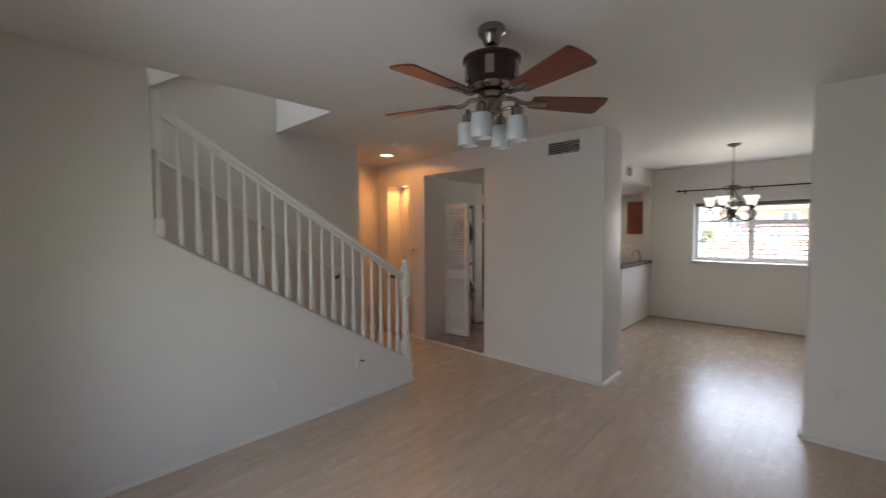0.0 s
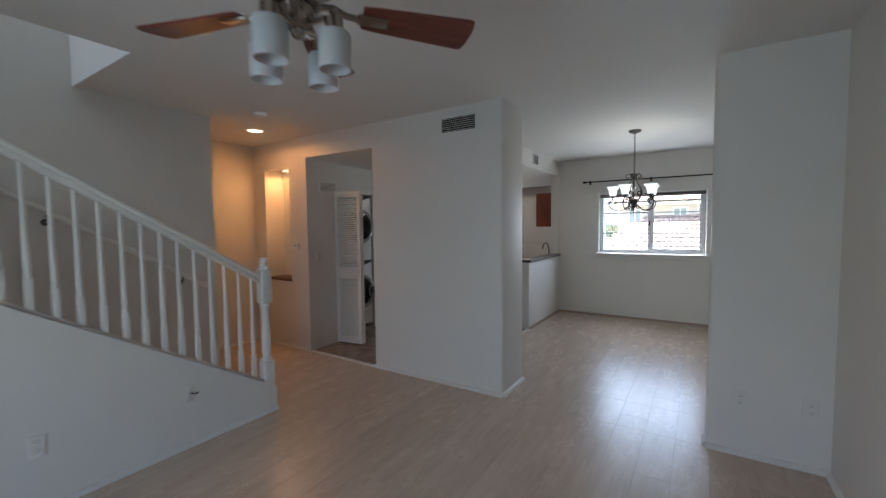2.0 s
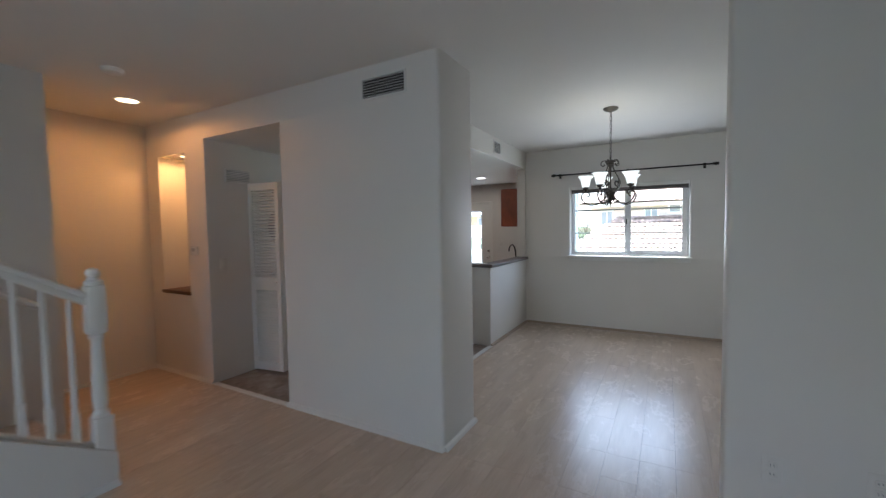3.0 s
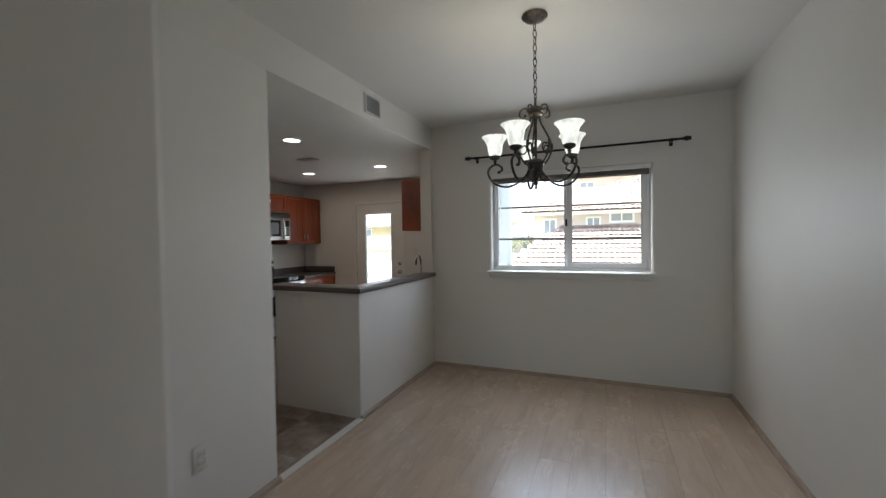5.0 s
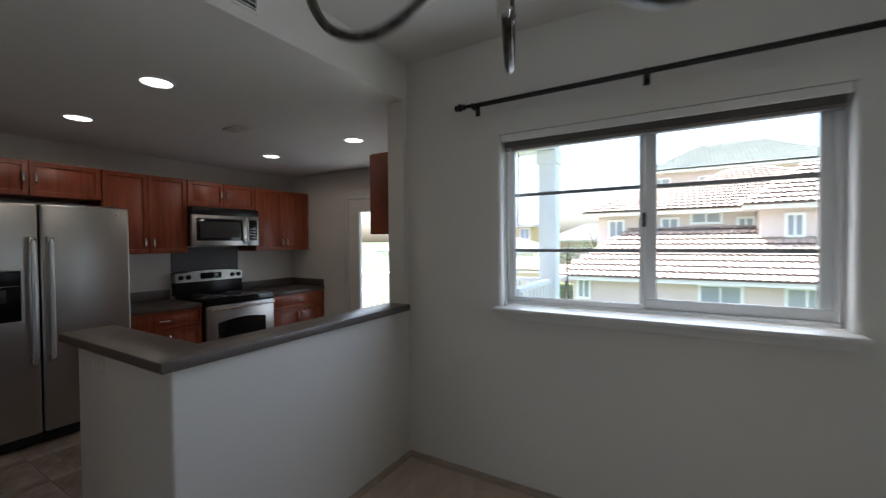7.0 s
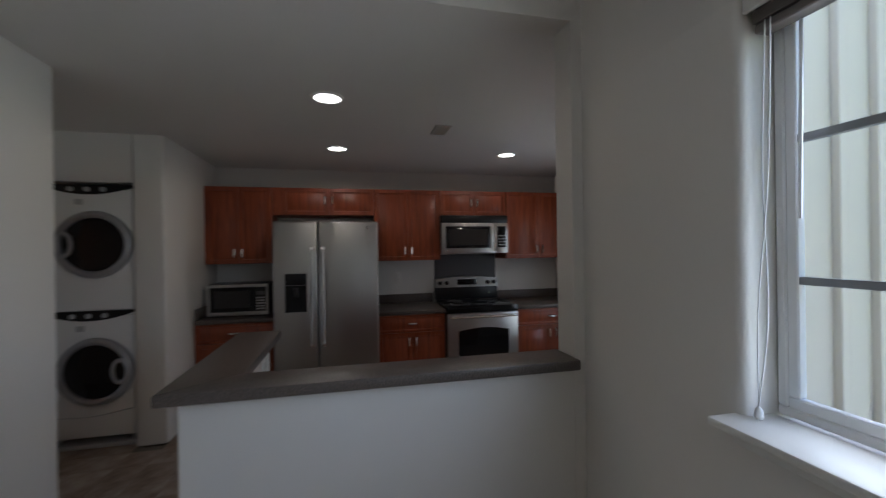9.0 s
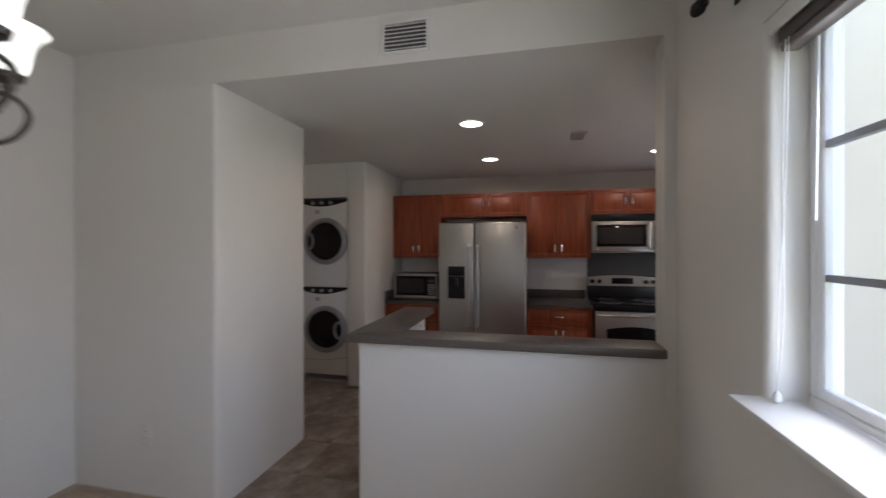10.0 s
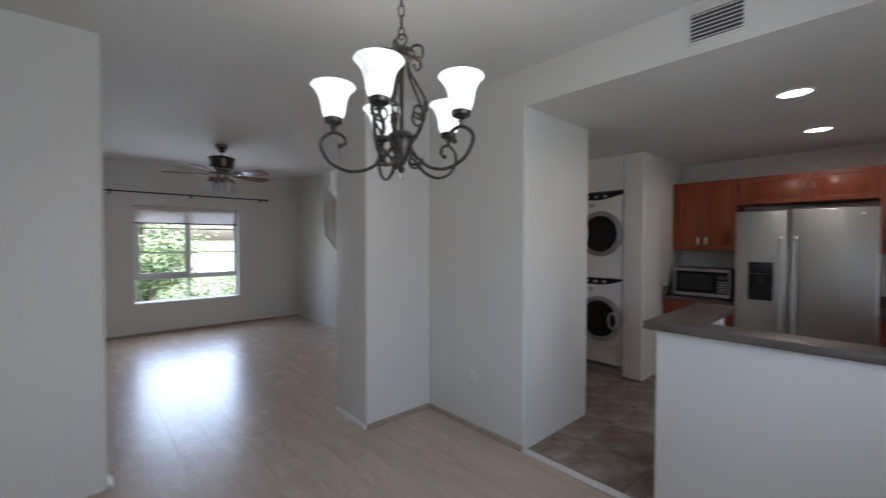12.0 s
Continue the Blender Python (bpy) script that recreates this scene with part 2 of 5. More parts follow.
def solid(name, bm, material, label, category, kind="", group="", m=None, smooth=35):
    ob = new(name, mesh_of(name, bm, material, smooth))
    if m is not None:
        ob.matrix_basis = m
    return tagged(ob, label, category, group, kind)


def boxes(*bs, r=0.0):
    bm = bmesh.new()
    for b in bs:
        box(bm, *b, r=r)
    return bm


def structure(name, bm, material, label, category):
    return solid(name, bm, material, label, category, "structure")

# ---- the plan, in metres ----
H = 2.495          # living and dining ceiling
HK = 2.255        # kitchen, hall and doorway height
XS = -0.866        # living face of the stair wall
XF = -1.88         # far wall of the stairs
XR = 2.64          # right wall of living and dining
YL = -4.22         # living window wall
YD = 3.615         # dining window wall
YK = 5.18           # kitchen end wall
XK = -3.08         # kitchen back wall
DW = (0.635, 2.055, 0.985, 1.958)    # dining window x0 x1 z0 z1
LW = (0.175, 1.562, 0.452, 1.885)     # living window
DOORX = (-1.85, -0.84)             # doorway to the hall
KD = (-2.08, -1.17, 1.93)          # balcony door x0 x1 height

WL = "warm off-white painted drywall wall"
PIER = [(-0.84, 0), (0.6, 0), (0.6, 0.46), (0, 0.46), (0, 1.42), (-0.84, 1.42)]
bm = bmesh.new()
prism(bm, PIER, 0, HK, (0, 1, 2, 4, 5), 0.022)
prism(bm, PIER, HK, H, (1, 2), 0.022)
structure("wall_pier", bm, WALL, "warm off-white wall block with rounded corners between rooms", "wall")
# wall left of the doorway, with the niche cut into it
NX0, NX1, NZ0, NZ1, ND = -2.64, -2.165, 0.815, 2.165, 0.26
XH = -2.86
hall = thing("wall_hall", "off-white wall with a tall lit niche beside the doorway", "wall", kind="structure")
for q in ((XH, NX0, 0, 0.3, 0, H), (NX1, DOORX[0], 0, 0.3, 0, H), (NX0, NX1, 0, 0.3, 0, NZ0), (NX0, NX1, 0, 0.3, NZ1, H), (NX0, NX1, ND, 0.3, NZ0, NZ1)):
    part("wall_section", boxes(q), WALL, hall)
structure("wall_door_header", boxes((DOORX[0], DOORX[1], 0, 0.14, HK, H)), WALL, "off-white header above the hall doorway", "wall")
structure("wall_hall_end", boxes((XH - 0.12, XH, -3.0, 0.3, 0, H)), WALL, WL, "wall")
structure("wall_entry_back", boxes((XH, XF - 0.12, -1.16, -1.04, 0, H)), WALL, WL, "wall")
# stairs: far wall and upper shaft
structure("wall_stair_far", boxes((XF - 0.12, XF, -6.2, -1.04, 0, H), (XF - 0.12, XF, -6.2, -1.9, H, 5.2)), WALL, WL, "wall")
structure("wall_upper", boxes((XF, XS, -2.01, -1.9, H + 0.12, 5.2), (XS + 0.001, XS + 0.12, -6.2, -1.9, H + 0.12, 5.2),
                              (XF, XS, -6.32, -6.2, 0, 3.3), (XF, XS, -6.32, -6.2, 4.5, 5.2)), WALL, "off-white upstairs wall around the stairwell opening", "wall")
structure("ceiling_upper", boxes((XF, XS + 0.12, -6.2, -1.9, 5.2, 5.3)), CEIL, "white ceiling above the stairwell", "ceiling")
# sloped side of the upper flight on the far stair wall
bm = bmesh.new()
side = [[bm.verts.new((x, y, 2.7 + 0.635 * (y + 3.007) + up)) for y, up in ((-3.7, 0), (-2.15, 0), (-2.15, 0.8), (-3.7, 0.8))] for x in (XF - 0.002, XF + 0.07)]
bm.faces.new(side[0])
bm.faces.new(side[1])
for k in range(4):
    bm.faces.new((side[0][k], side[0][(k + 1) % 4], side[1][(k + 1) % 4], side[1][k]))
bmesh.ops.recalc_face_normals(bm, faces=bm.faces)
structure("wall_upper_flight", bm, WALL, "off-white sloped side of the upper flight", "wall")
# living walls
structure("wall_living_side", boxes((XS - 0.12, XS, -6.2, -3.244, 0, H), (XS - 0.12, XS, -6.2, YL - 0.16, H, H + 0.12)), WALL, "off-white wall closing the upper part of the stairs", "wall")
x0, x1, z0, z1 = LW
structure("wall_living_window", boxes((XS, x0, YL - 0.16, YL, 0, H), (x1, XR, YL - 0.16, YL, 0, H), (x0, x1, YL - 0.16, YL, 0, z0), (x0, x1, YL - 0.16, YL, z1, H)), WALL,
          "off-white wall around the wide living room window", "wall")
structure("wall_right", boxes((XR, XR + 0.14, YL - 0.16, YD + 0.16, 0, H)), WALL, WL, "wall")
bm = bmesh.new()
prism(bm, [(2.04, 0), (XR, 0), (XR, 0.12), (2.04, 0.12)], 0, H, (0, 3), 0.022)
structure("wall_stub", bm, WALL, "short off-white wall between living and dining room", "wall")
# dining window wall
x0, x1, z0, z1 = DW
bm = boxes((0, XR, YD, YD + 0.16, 0, z0), (0, XR, YD, YD + 0.16, z1, H))
prism(bm, [(0, YD), (x0, YD), (x0, YD + 0.16), (0, YD + 0.16)], z0, z1, (1,), 0.024)
prism(bm, [(x1, YD), (XR, YD), (XR, YD + 0.16), (x1, YD + 0.16)], z0, z1, (0,), 0.024)
structure("wall_dining_window", bm, WALL, "off-white wall with rounded corners around the dining room window", "wall")
structure("wall_kitchen_side", boxes((-0.12, 0, 3.57, YK + 0.16, 0, H)), WALL, "off-white wall with painted siding outside", "wall")
structure("wall_header", boxes((-0.12, 0, 1.42, 3.57, HK, H)), WALL, "off-white header above the kitchen opening", "wall")
# kitchen walls
structure("wall_kitchen_back", boxes((XK - 0.12, XK, 1.30, YK + 0.16, 0, H)), WALL, WL, "wall")
bm = boxes((XK, KD[0], YK, YK + 0.16, 0, H), (KD[1], -0.12, YK, YK + 0.16, 0, H), (KD[0], KD[1], YK, YK + 0.16, KD[2], H))
structure("wall_kitchen_end", bm, WALL, "off-white wall around the balcony door", "wall")
# laundry closet
LY0, LY1, LXF, LZ = 0.47, 1.215, -1.94, 1.905
bm = bmesh.new()
prism(bm, [(XK, LY1), (LXF, LY1), (LXF, 1.42), (XK, 1.42)], 0, HK, (1, 2), 0.02)
structure("wall_laundry_side", bm, WALL, "off-white wall end between laundry closet and kitchen", "wall")
structure("wall_laundry", boxes((LXF - 0.1, LXF, LY0, LY1, LZ, HK), (-2.96, DOORX[0], 0.3, LY0, 0, HK), (-2.96, -2.86, LY0, LY1, 0, HK)), WALL, "off-white laundry closet wall", "wall")

# ceilings
structure("ceiling", boxes((XS, XR, YL, YD, H, H + 0.12), (XH, XS, -2.01, 0.3, H, H + 0.12)), CEIL, "off-white textured ceiling of living and dining room", "ceiling")
structure("ceiling_kitchen", boxes((-2.96, -0.84, 0.14, 1.42, HK, HK + 0.1), (XK, -0.12, 1.42, YK, HK, HK + 0.1)), CEIL, "lower off-white kitchen ceiling", "ceiling")
# floors: sub floor slab, planks and tiles come last
structure("floor_slab", boxes((-3.3, XR + 0.14, -6.4, YK + 0.16, -0.25, -0.012)), GROUT, "floor slab under planks and tiles", "floor")

# ---- staircase ----


def knee(y):
    """Height of the knee wall's sloped top at y."""
    return 0.185 + 0.62 * (-1.13 - y)


bm = bmesh.new()
prof = [(-1.13, 0.0), (-1.13, knee(-1.13)), (-3.244, knee(-3.244)), (-3.244, 0.0)]
va = [bm.verts.new((XS - 0.11, y, z)) for y, z in prof]
vb = [bm.verts.new((XS, y, z)) for y, z in prof]
bm.faces.new(va)
bm.faces.new(vb[::-1])
for k in range(4):
    bm.faces.new((va[k], va[(k + 1) % 4], vb[(k + 1) % 4], vb[k]))
structure("wall_stair_knee", bm, WALL, "off-white sloped knee wall under the stair balustrade", "wall")
bm = bmesh.new()
L = math.hypot(2.114, 2.114 * 0.62)
box(bm, -0.066, 0.012, 0, L, 0, 0.016, 0.004, 2, pose(XS - 0.045, -3.244, knee(-3.244) + 0.001, -math.degrees(math.atan(0.62)), 0, 0))
structure("trim_knee_cap", bm, BASEB, "narrow painted cap board on the knee wall", "trim")

stairs = thing("staircase", "straight stair with wooden steps behind a knee wall", "stairs", kind="structure")
for k in range(15):
    bm = bmesh.new()
    y1 = -1.20 - 0.29 * k
    box(bm, XF, XS - 0.112, y1 - 0.318 if k < 14 else -6.2, y1, 0.18 * (k + 1) - 0.03, 0.18 * (k + 1), 0.008)
    box(bm, XF, XS - 0.112, y1 - 0.04, y1 - 0.022, 0.18 * k - 0.0, 0.18 * (k + 1) - 0.03)
    part("step", bm, OAK, stairs)


def baluster_mesh(h):
    bm = bmesh.new()
    box(bm, -0.016, 0.016, -0.016, 0.016, 0.0, 0.17, 0.003, 1)
    lathe(bm, [(0.0155, 0.168), (0.0175, 0.182), (0.0125, 0.2), (0.0165, 0.222), (0.0155, 0.3), (0.0125, 0.5), (0.0105, h - 0.09), (0.0135, h - 0.07), (0.011, h - 0.06), (0.0125, h)], 12)
    return mesh_of("baluster", bm, TRIM)


def rail_z(y):
    return 1.045 + 0.612 * (-1.215 - y)


bal = thing("balustrade", "white painted turned-wood stair balustrade with newel post", "railing")
me = baluster_mesh(0.795)
for k in range(19):
    y = -1.284 - 0.1005 * k
    ob = new("baluster", me)
    ob.matrix_basis = pose(XS - 0.055, y, knee(y) + 0.012)
    ob.parent = bal
bm = bmesh.new()
n0, n1 = Vector((XS - 0.055, -1.19, rail_z(-1.19))), Vector((XS - 0.055, -3.244, rail_z(-3.244)))
d = n1 - n0
m = Matrix.Translation(n0) @ Matrix.Rotation(math.atan2(d.z, -d.y), 4, "X").inverted()
box(bm, -0.022, 0.022, -d.length, 0, -0.02, 0.016, 0.006, 2, m)
box(bm, -0.034, 0.034, -d.length, 0, 0.014, 0.042, 0.012, 3, m)
part("handrail", bm, TRIM, bal, "white painted moulded handrail")
bm = bmesh.new()
box(bm, -0.043, 0.043, -0.043, 0.043, 0.19, 0.40, 0.004)
lathe(bm, [(0.040, 0.40), (0.044, 0.415), (0.028, 0.44), (0.033, 0.46), (0.036, 0.52), (0.034, 0.62), (0.026, 0.80), (0.026, 0.825), (0.036, 0.845), (0.03, 0.86)], 20)
box(bm, -0.045, 0.045, -0.045, 0.045, 0.86, 1.13, 0.016, 2)
lathe(bm, [(0.036, 1.125), (0.042, 1.14), (0.042, 1.15), (0.026, 1.16), (0.022, 1.175), (0.033, 1.19), (0.034, 1.2), (0.026, 1.215), (0.008, 1.224)], 20)
part("newel_post", bm, TRIM, bal, "white turned newel post with square block", pose(XS - 0.055, -1.175, 0))

bm = bmesh.new()
box(bm, -0.043, 0.043, -0.027, 0.027, 0.005, 0.118, 0.004)
lathe(bm, [(0.024, 0.117), (0.026, 0.13), (0.018, 0.15), (0.022, 0.18), (0.022, 0.26), (0.018, 0.46), (0.018, 0.5), (0.024, 0.52), (0.021, 0.54)], 16)
box(bm, -0.043, 0.043, -0.027, 0.027, 0.54, 0.135 + 0.75 * (H - knee(-3.212)), 0.004)
part("upper_post", bm, TRIM, bal, "white half post against the wall end", pose(XS - 0.055, -3.2145, knee(-3.2145)))

hr = thing("wall_handrail", "painted handrail on dark metal brackets along the stair wall", "handrail")


def hr_z(y):
    return 0.955 + 0.625 * (-1.19 - y)


bm = bmesh.new()
tube(bm, [(XF + 0.065, y, hr_z(y)) for y in (-1.16, -1.2, -2.0, -3.0, -4.0, -4.6)], 0.021, 10)
part("rail", bm, TRIM, hr)
for y in (-1.36, -2.2, -3.1, -4.0):
    bm = bmesh.new()
    tube(bm, [(XF + 0.002, y, hr_z(y) - 0.075), (XF + 0.045, y, hr_z(y) - 0.07), (XF + 0.063, y, hr_z(y) - 0.022)], 0.007, 8)
    lathe(bm, [(0.024, 0), (0.022, 0.006)], 14, pose(XF + 0.001, y, hr_z(y) - 0.075, 0, 90, 0))
    part("bracket", bm, IRON, hr, "dark metal bracket")

# ---- shoe moulding, one piece to each wall ----


def shoe(name, x0, y0, x1, y1, material=None):
    """A quarter-round strip along the floor; the room lies to the left of the way from start to end."""
    bm = bmesh.new()
    d = Vector((x1 - x0, y1 - y0, 0))
    n = Vector((-d.y, d.x, 0)).normalized()
    ring = [(0, 0)] + [(0.024 * math.cos(a), 0.03 * math.sin(a)) for a in (0, 0.52, 1.05, 1.57)]
    ends = []
    for p in (Vector((x0, y0, 0)), Vector((x1, y1, 0))):
        ends.append([bm.verts.new(p + n * a + Vector((0, 0, b + 0.0005))) for a, b in ring])
    for k in range(5):
        bm.faces.new((ends[0][k], ends[0][(k + 1) % 5], ends[1][(k + 1) % 5], ends[1][k]))
    bm.faces.new(ends[0])
    bm.faces.new(ends[1][::-1])
    structure("baseboard_" + name, bm, material or BASEB, "thin quarter-round shoe moulding along the wall", "baseboard")


OAKTRIM = mat("oak_trim", (0.3, 0.235, 0.18), 0.4)
_g = noise_tex(OAKTRIM, coords(OAKTRIM, (3, 3, 30)), 3.0, 4)
to(OAKTRIM, ramp(OAKTRIM, _g, [(0.3, (0.3, 0.225, 0.165)), (0.7, (0.43, 0.335, 0.25))]), "Base Color")
shoe("stair", XS, -1.13, XS, YL)
shoe("living_window", XS, YL, XR, YL, OAKTRIM)
shoe("living_right", XR, YL, XR, 0)
shoe("stub_front", XR, 0, 2.04, 0)
shoe("stub_side", 2.04, 0, 2.04, 0.12)
shoe("pier_front", 0.6, 0, -0.84, 0)
shoe("pier_side", 0.6, 0.46, 0.6, 0)
shoe("pier_back", 0, 0.46, 0.6, 0.46, OAKTRIM)
shoe("dining_inner", 0, 1.42, 0, 0.46, OAKTRIM)
shoe("bar", 0, YD, 0, 2.224, OAKTRIM)
shoe("dining_window", XR, YD, 0, YD, OAKTRIM)
shoe("dining_right", XR, 0.12, XR, YD, OAKTRIM)
shoe("hall", DOORX[0], 0, XH, 0)
shoe("hall_end", XH, 0, XH, -1.04)
# thresholds between planks and tiles
for nm, b in (("doorway", (DOORX[0], DOORX[1], -0.02, 0.03)), ("kitchen", (-0.03, 0.025, 1.42, 2.224))):
    bm = bmesh.new()
    box(bm, b[0], b[1], b[2], b[3], 0.0005, 0.009, 0.004)
    structure("trim_threshold_" + nm, bm, BASEB, "pale threshold strip between wood planks and tile", "trim")

# ---- fixtures on walls and ceilings ----


def vent(name, label, m, w, h, n, tilt, gap_tone=None):
    """A louvred grille in the local xz plane, facing -y, centred."""
    t = thing(name, label, "vent", m)
    # flat sheet on the wall; its colour gives the shade between the slats
    bm = bmesh.new()
    box(bm, -w / 2 + 0.004, w / 2 - 0.004, -0.003, -0.0005, -h / 2 + 0.004, h / 2 - 0.004)
    part("gap_shade", bm, gap_tone or BLACK, t)
    bm = bmesh.new()
    f = 0.01
    for b in ((-w / 2, w / 2, h / 2 - f, h / 2), (-w / 2, w / 2, -h / 2, -h / 2 + f), (-w / 2, -w / 2 + f, -h / 2 + f, h / 2 - f), (w / 2 - f, w / 2, -h / 2 + f, h / 2 - f)):
        box(bm, b[0], b[1], -0.012, 0.0, b[2], b[3])
    part("frame", bm, TRIM, t)
    bm = bmesh.new()
    box(bm, -w / 2 + f, w / 2 - f, -0.0055, 0.0055, -0.0017, 0.0017)
    me = mesh_of("slat", bm, TRIM)
    for k in range(n):
        ob = new("slat", me)
        ob.matrix_basis = pose(0, -0.009, -h / 2 + f + (h - 2 * f) * (k + 0.5) / n, tilt, 0, 0)
        ob.parent = t
    return t


vent("return_vent", "white metal return-air grille high on the wall", pose(0.187, 0, 2.344), 0.36, 0.142, 7, 22)
vent("supply_vent", "white metal supply grille above the kitchen opening", pose(0, 2.465, 2.376, 0, 0, 90), 0.225, 0.148, 7, 34, DKGREY)
vent("ceiling_register", "small white ceiling register in the kitchen", pose(-1.44, 3.39, HK, 90, 0, 0), 0.22, 0.11, 7, 50, GREYP)
vent("hall_vent", "small white grille on the hall wall", pose(-1.85, 0.315, 1.945, 0, 0, 90), 0.26, 0.13, 7, 62, GREYP)


def recessed(label, x, y, z, lens, r=0.075, watts=0, color=(1, 1, 1), group="kitchen downlights"):
    t = thing("recessed_light", label, "light", pose(x, y, z), group)
    bm = bmesh.new()
    lathe(bm, [(r + 0.016, -0.0005), (r + 0.014, -0.006), (r, -0.008), (r - 0.002, -0.002)], 28, cap=False)
    part("trim_ring", bm, TRIM, t)
    bm = bmesh.new()
    lathe(bm, [(r - 0.003, -0.0025), (r * 0.6, -0.004), (0.001, -0.0045)], 28)
    part("lens", bm, lens, t, "lit frosted lens")
    if watts:
        d = bpy.data.lights.new("downlight", "SPOT")
        d.energy, d.color, d.shadow_soft_size, d.spot_size, d.spot_blend = watts, color, r * 0.8, radians(174), 0.25
        ob = new("downlight", d)
        ob.matrix_basis = pose(x, y, z - 0.012)
    return t


for x, y in ((-0.965, 2.63), (-2.11, 2.645), (-2.085, 4.155), (-0.937, 4.13)):
    recessed("round recessed downlight, lit, in kitchen ceiling", x, y, HK, BULBW, 0.075, 1.0, (1.0, 0.85, 0.66))
recessed("round recessed downlight, lit warm, in hall ceiling", -2.04, -0.49, H, BULBO, 0.075, 1.75, (1.0, 0.4, 0.11), "warm downlights")
recessed("small recessed downlight glowing warm in the niche top", -2.36, 0.11, NZ1, BULBO, 0.045, 1.45, (1.0, 0.45, 0.13), "warm downlights")

bm = bmesh.new()
lathe(bm, [(0.062, 0), (0.062, -0.012), (0.055, -0.026), (0.03, -0.034), (0.001, -0.035)], 28, pose(-1.40, -0.84, H))
solid("smoke_detector", bm, TRIM, "round white smoke detector on the ceiling", "detector")
SHELFWOOD = mat("walnut_stain", (0.11, 0.055, 0.03), 0.4)
_g = noise_tex(SHELFWOOD, coords(SHELFWOOD, (2, 14, 14)), 3.0, 5)
to(SHELFWOOD, ramp(SHELFWOOD, _g, [(0.3, (0.075, 0.036, 0.02)), (0.7, (0.15, 0.075, 0.042))]), "Base Color")
shelf = thing("niche_shelf", "stained wooden shelf board in the lit niche", "shelf")
bm = bmesh.new()
box(bm, NX0 + 0.002, NX1 - 0.002, 0.0, ND - 0.002, NZ0 + 0.001, NZ0 + 0.022, 0.003)
box(bm, NX0 - 0.012, NX1 + 0.012, -0.018, -0.001, NZ0 - 0.008, NZ0 + 0.024, 0.004)
part("board", bm, SHELFWOOD, shelf)


def plate(name, label, m, kind):
    """Wall plate facing -y."""
    t = thing(name, label, "switch" if kind == "switch" else "outlet", m)
    bm = bmesh.new()
    box(bm, -0.036, 0.036, -0.006, -0.0005, -0.058, 0.058, 0.0025)
    part("cover_plate", bm, WALL, t)
    if kind == "switch":
        bm = bmesh.new()
        box(bm, -0.016, 0.016, -0.009, -0.0055, -0.033, 0.033, 0.002)
        part("rocker", bm, WALL, t)
    else:
        for dz in (-0.02, 0.02):
            bm = bmesh.new()
            box(bm, -0.016, 0.016, -0.008, -0.0055, dz - 0.014, dz + 0.014, 0.004)
            o = part("receptacle", bm, WALL, t)
            for dx in (-0.006, 0.006):
                bm = bmesh.new()
                box(bm, dx - 0.001, dx + 0.001, -0.0086, -0.0075, dz - 0.004, dz + 0.005)
                part("slot", bm, BLACK, o)
    return t


plate("outlet", "white wall outlet low on the stub wall", pose(2.213, 0, 0.355), "outlet")
plate("outlet", "white wall outlet low on the stub wall", pose(2.543, 0, 0.37), "outlet")
plate("outlet", "white wall outlet low on the dining wall", pose(0, 0.963, 0.367, 0, 0, 90), "outlet")
plate("light_switch", "white rocker switch on the hall wall", pose(-1.85, 0.138, 1.1, 0, 0, 90), "switch")
plate("outlet", "white outlet on the inside of the bar wall", pose(-0.66, 2.34, 0.87, 0, 0, 180), "outlet")
plate("outlet", "white outlet set sideways below the bar top", pose(-0.58, 2.224, 0.872, 0, 90, 0), "outlet")
plate("outlet", "white wall outlet low on the stair knee wall", pose(XS, -2.51, 0.348, 0, 0, 90), "outlet")
jack = plate("cable_jack", "white wall plate with a short cable end", pose(XS, -1.786, 0.36, 0, 0, 90), "switch")
bm = bmesh.new()
tube(bm, [(0.01, -0.008, 0.0), (0.014, -0.03, 0.005), (0.03, -0.036, -0.004), (0.05, -0.03, 0.0)], 0.004, 8)
part("cable", bm, BLACK, jack, "short black cable end")
th = thing("thermostat", "small white thermostat beside the niche", "thermostat", pose(-2.05, 0, 1.236))
bm = bmesh.new()
box(bm, -0.055, 0.055, -0.024, -0.0005, -0.04, 0.04, 0.006)
part("case", bm, APPL, th)
bm = bmesh.new()
box(bm, -0.03, 0.03, -0.0255, -0.0235, -0.005, 0.025, 0.001)
part("display", bm, GREYP, th, "grey display")

# ---- ceiling fan ----


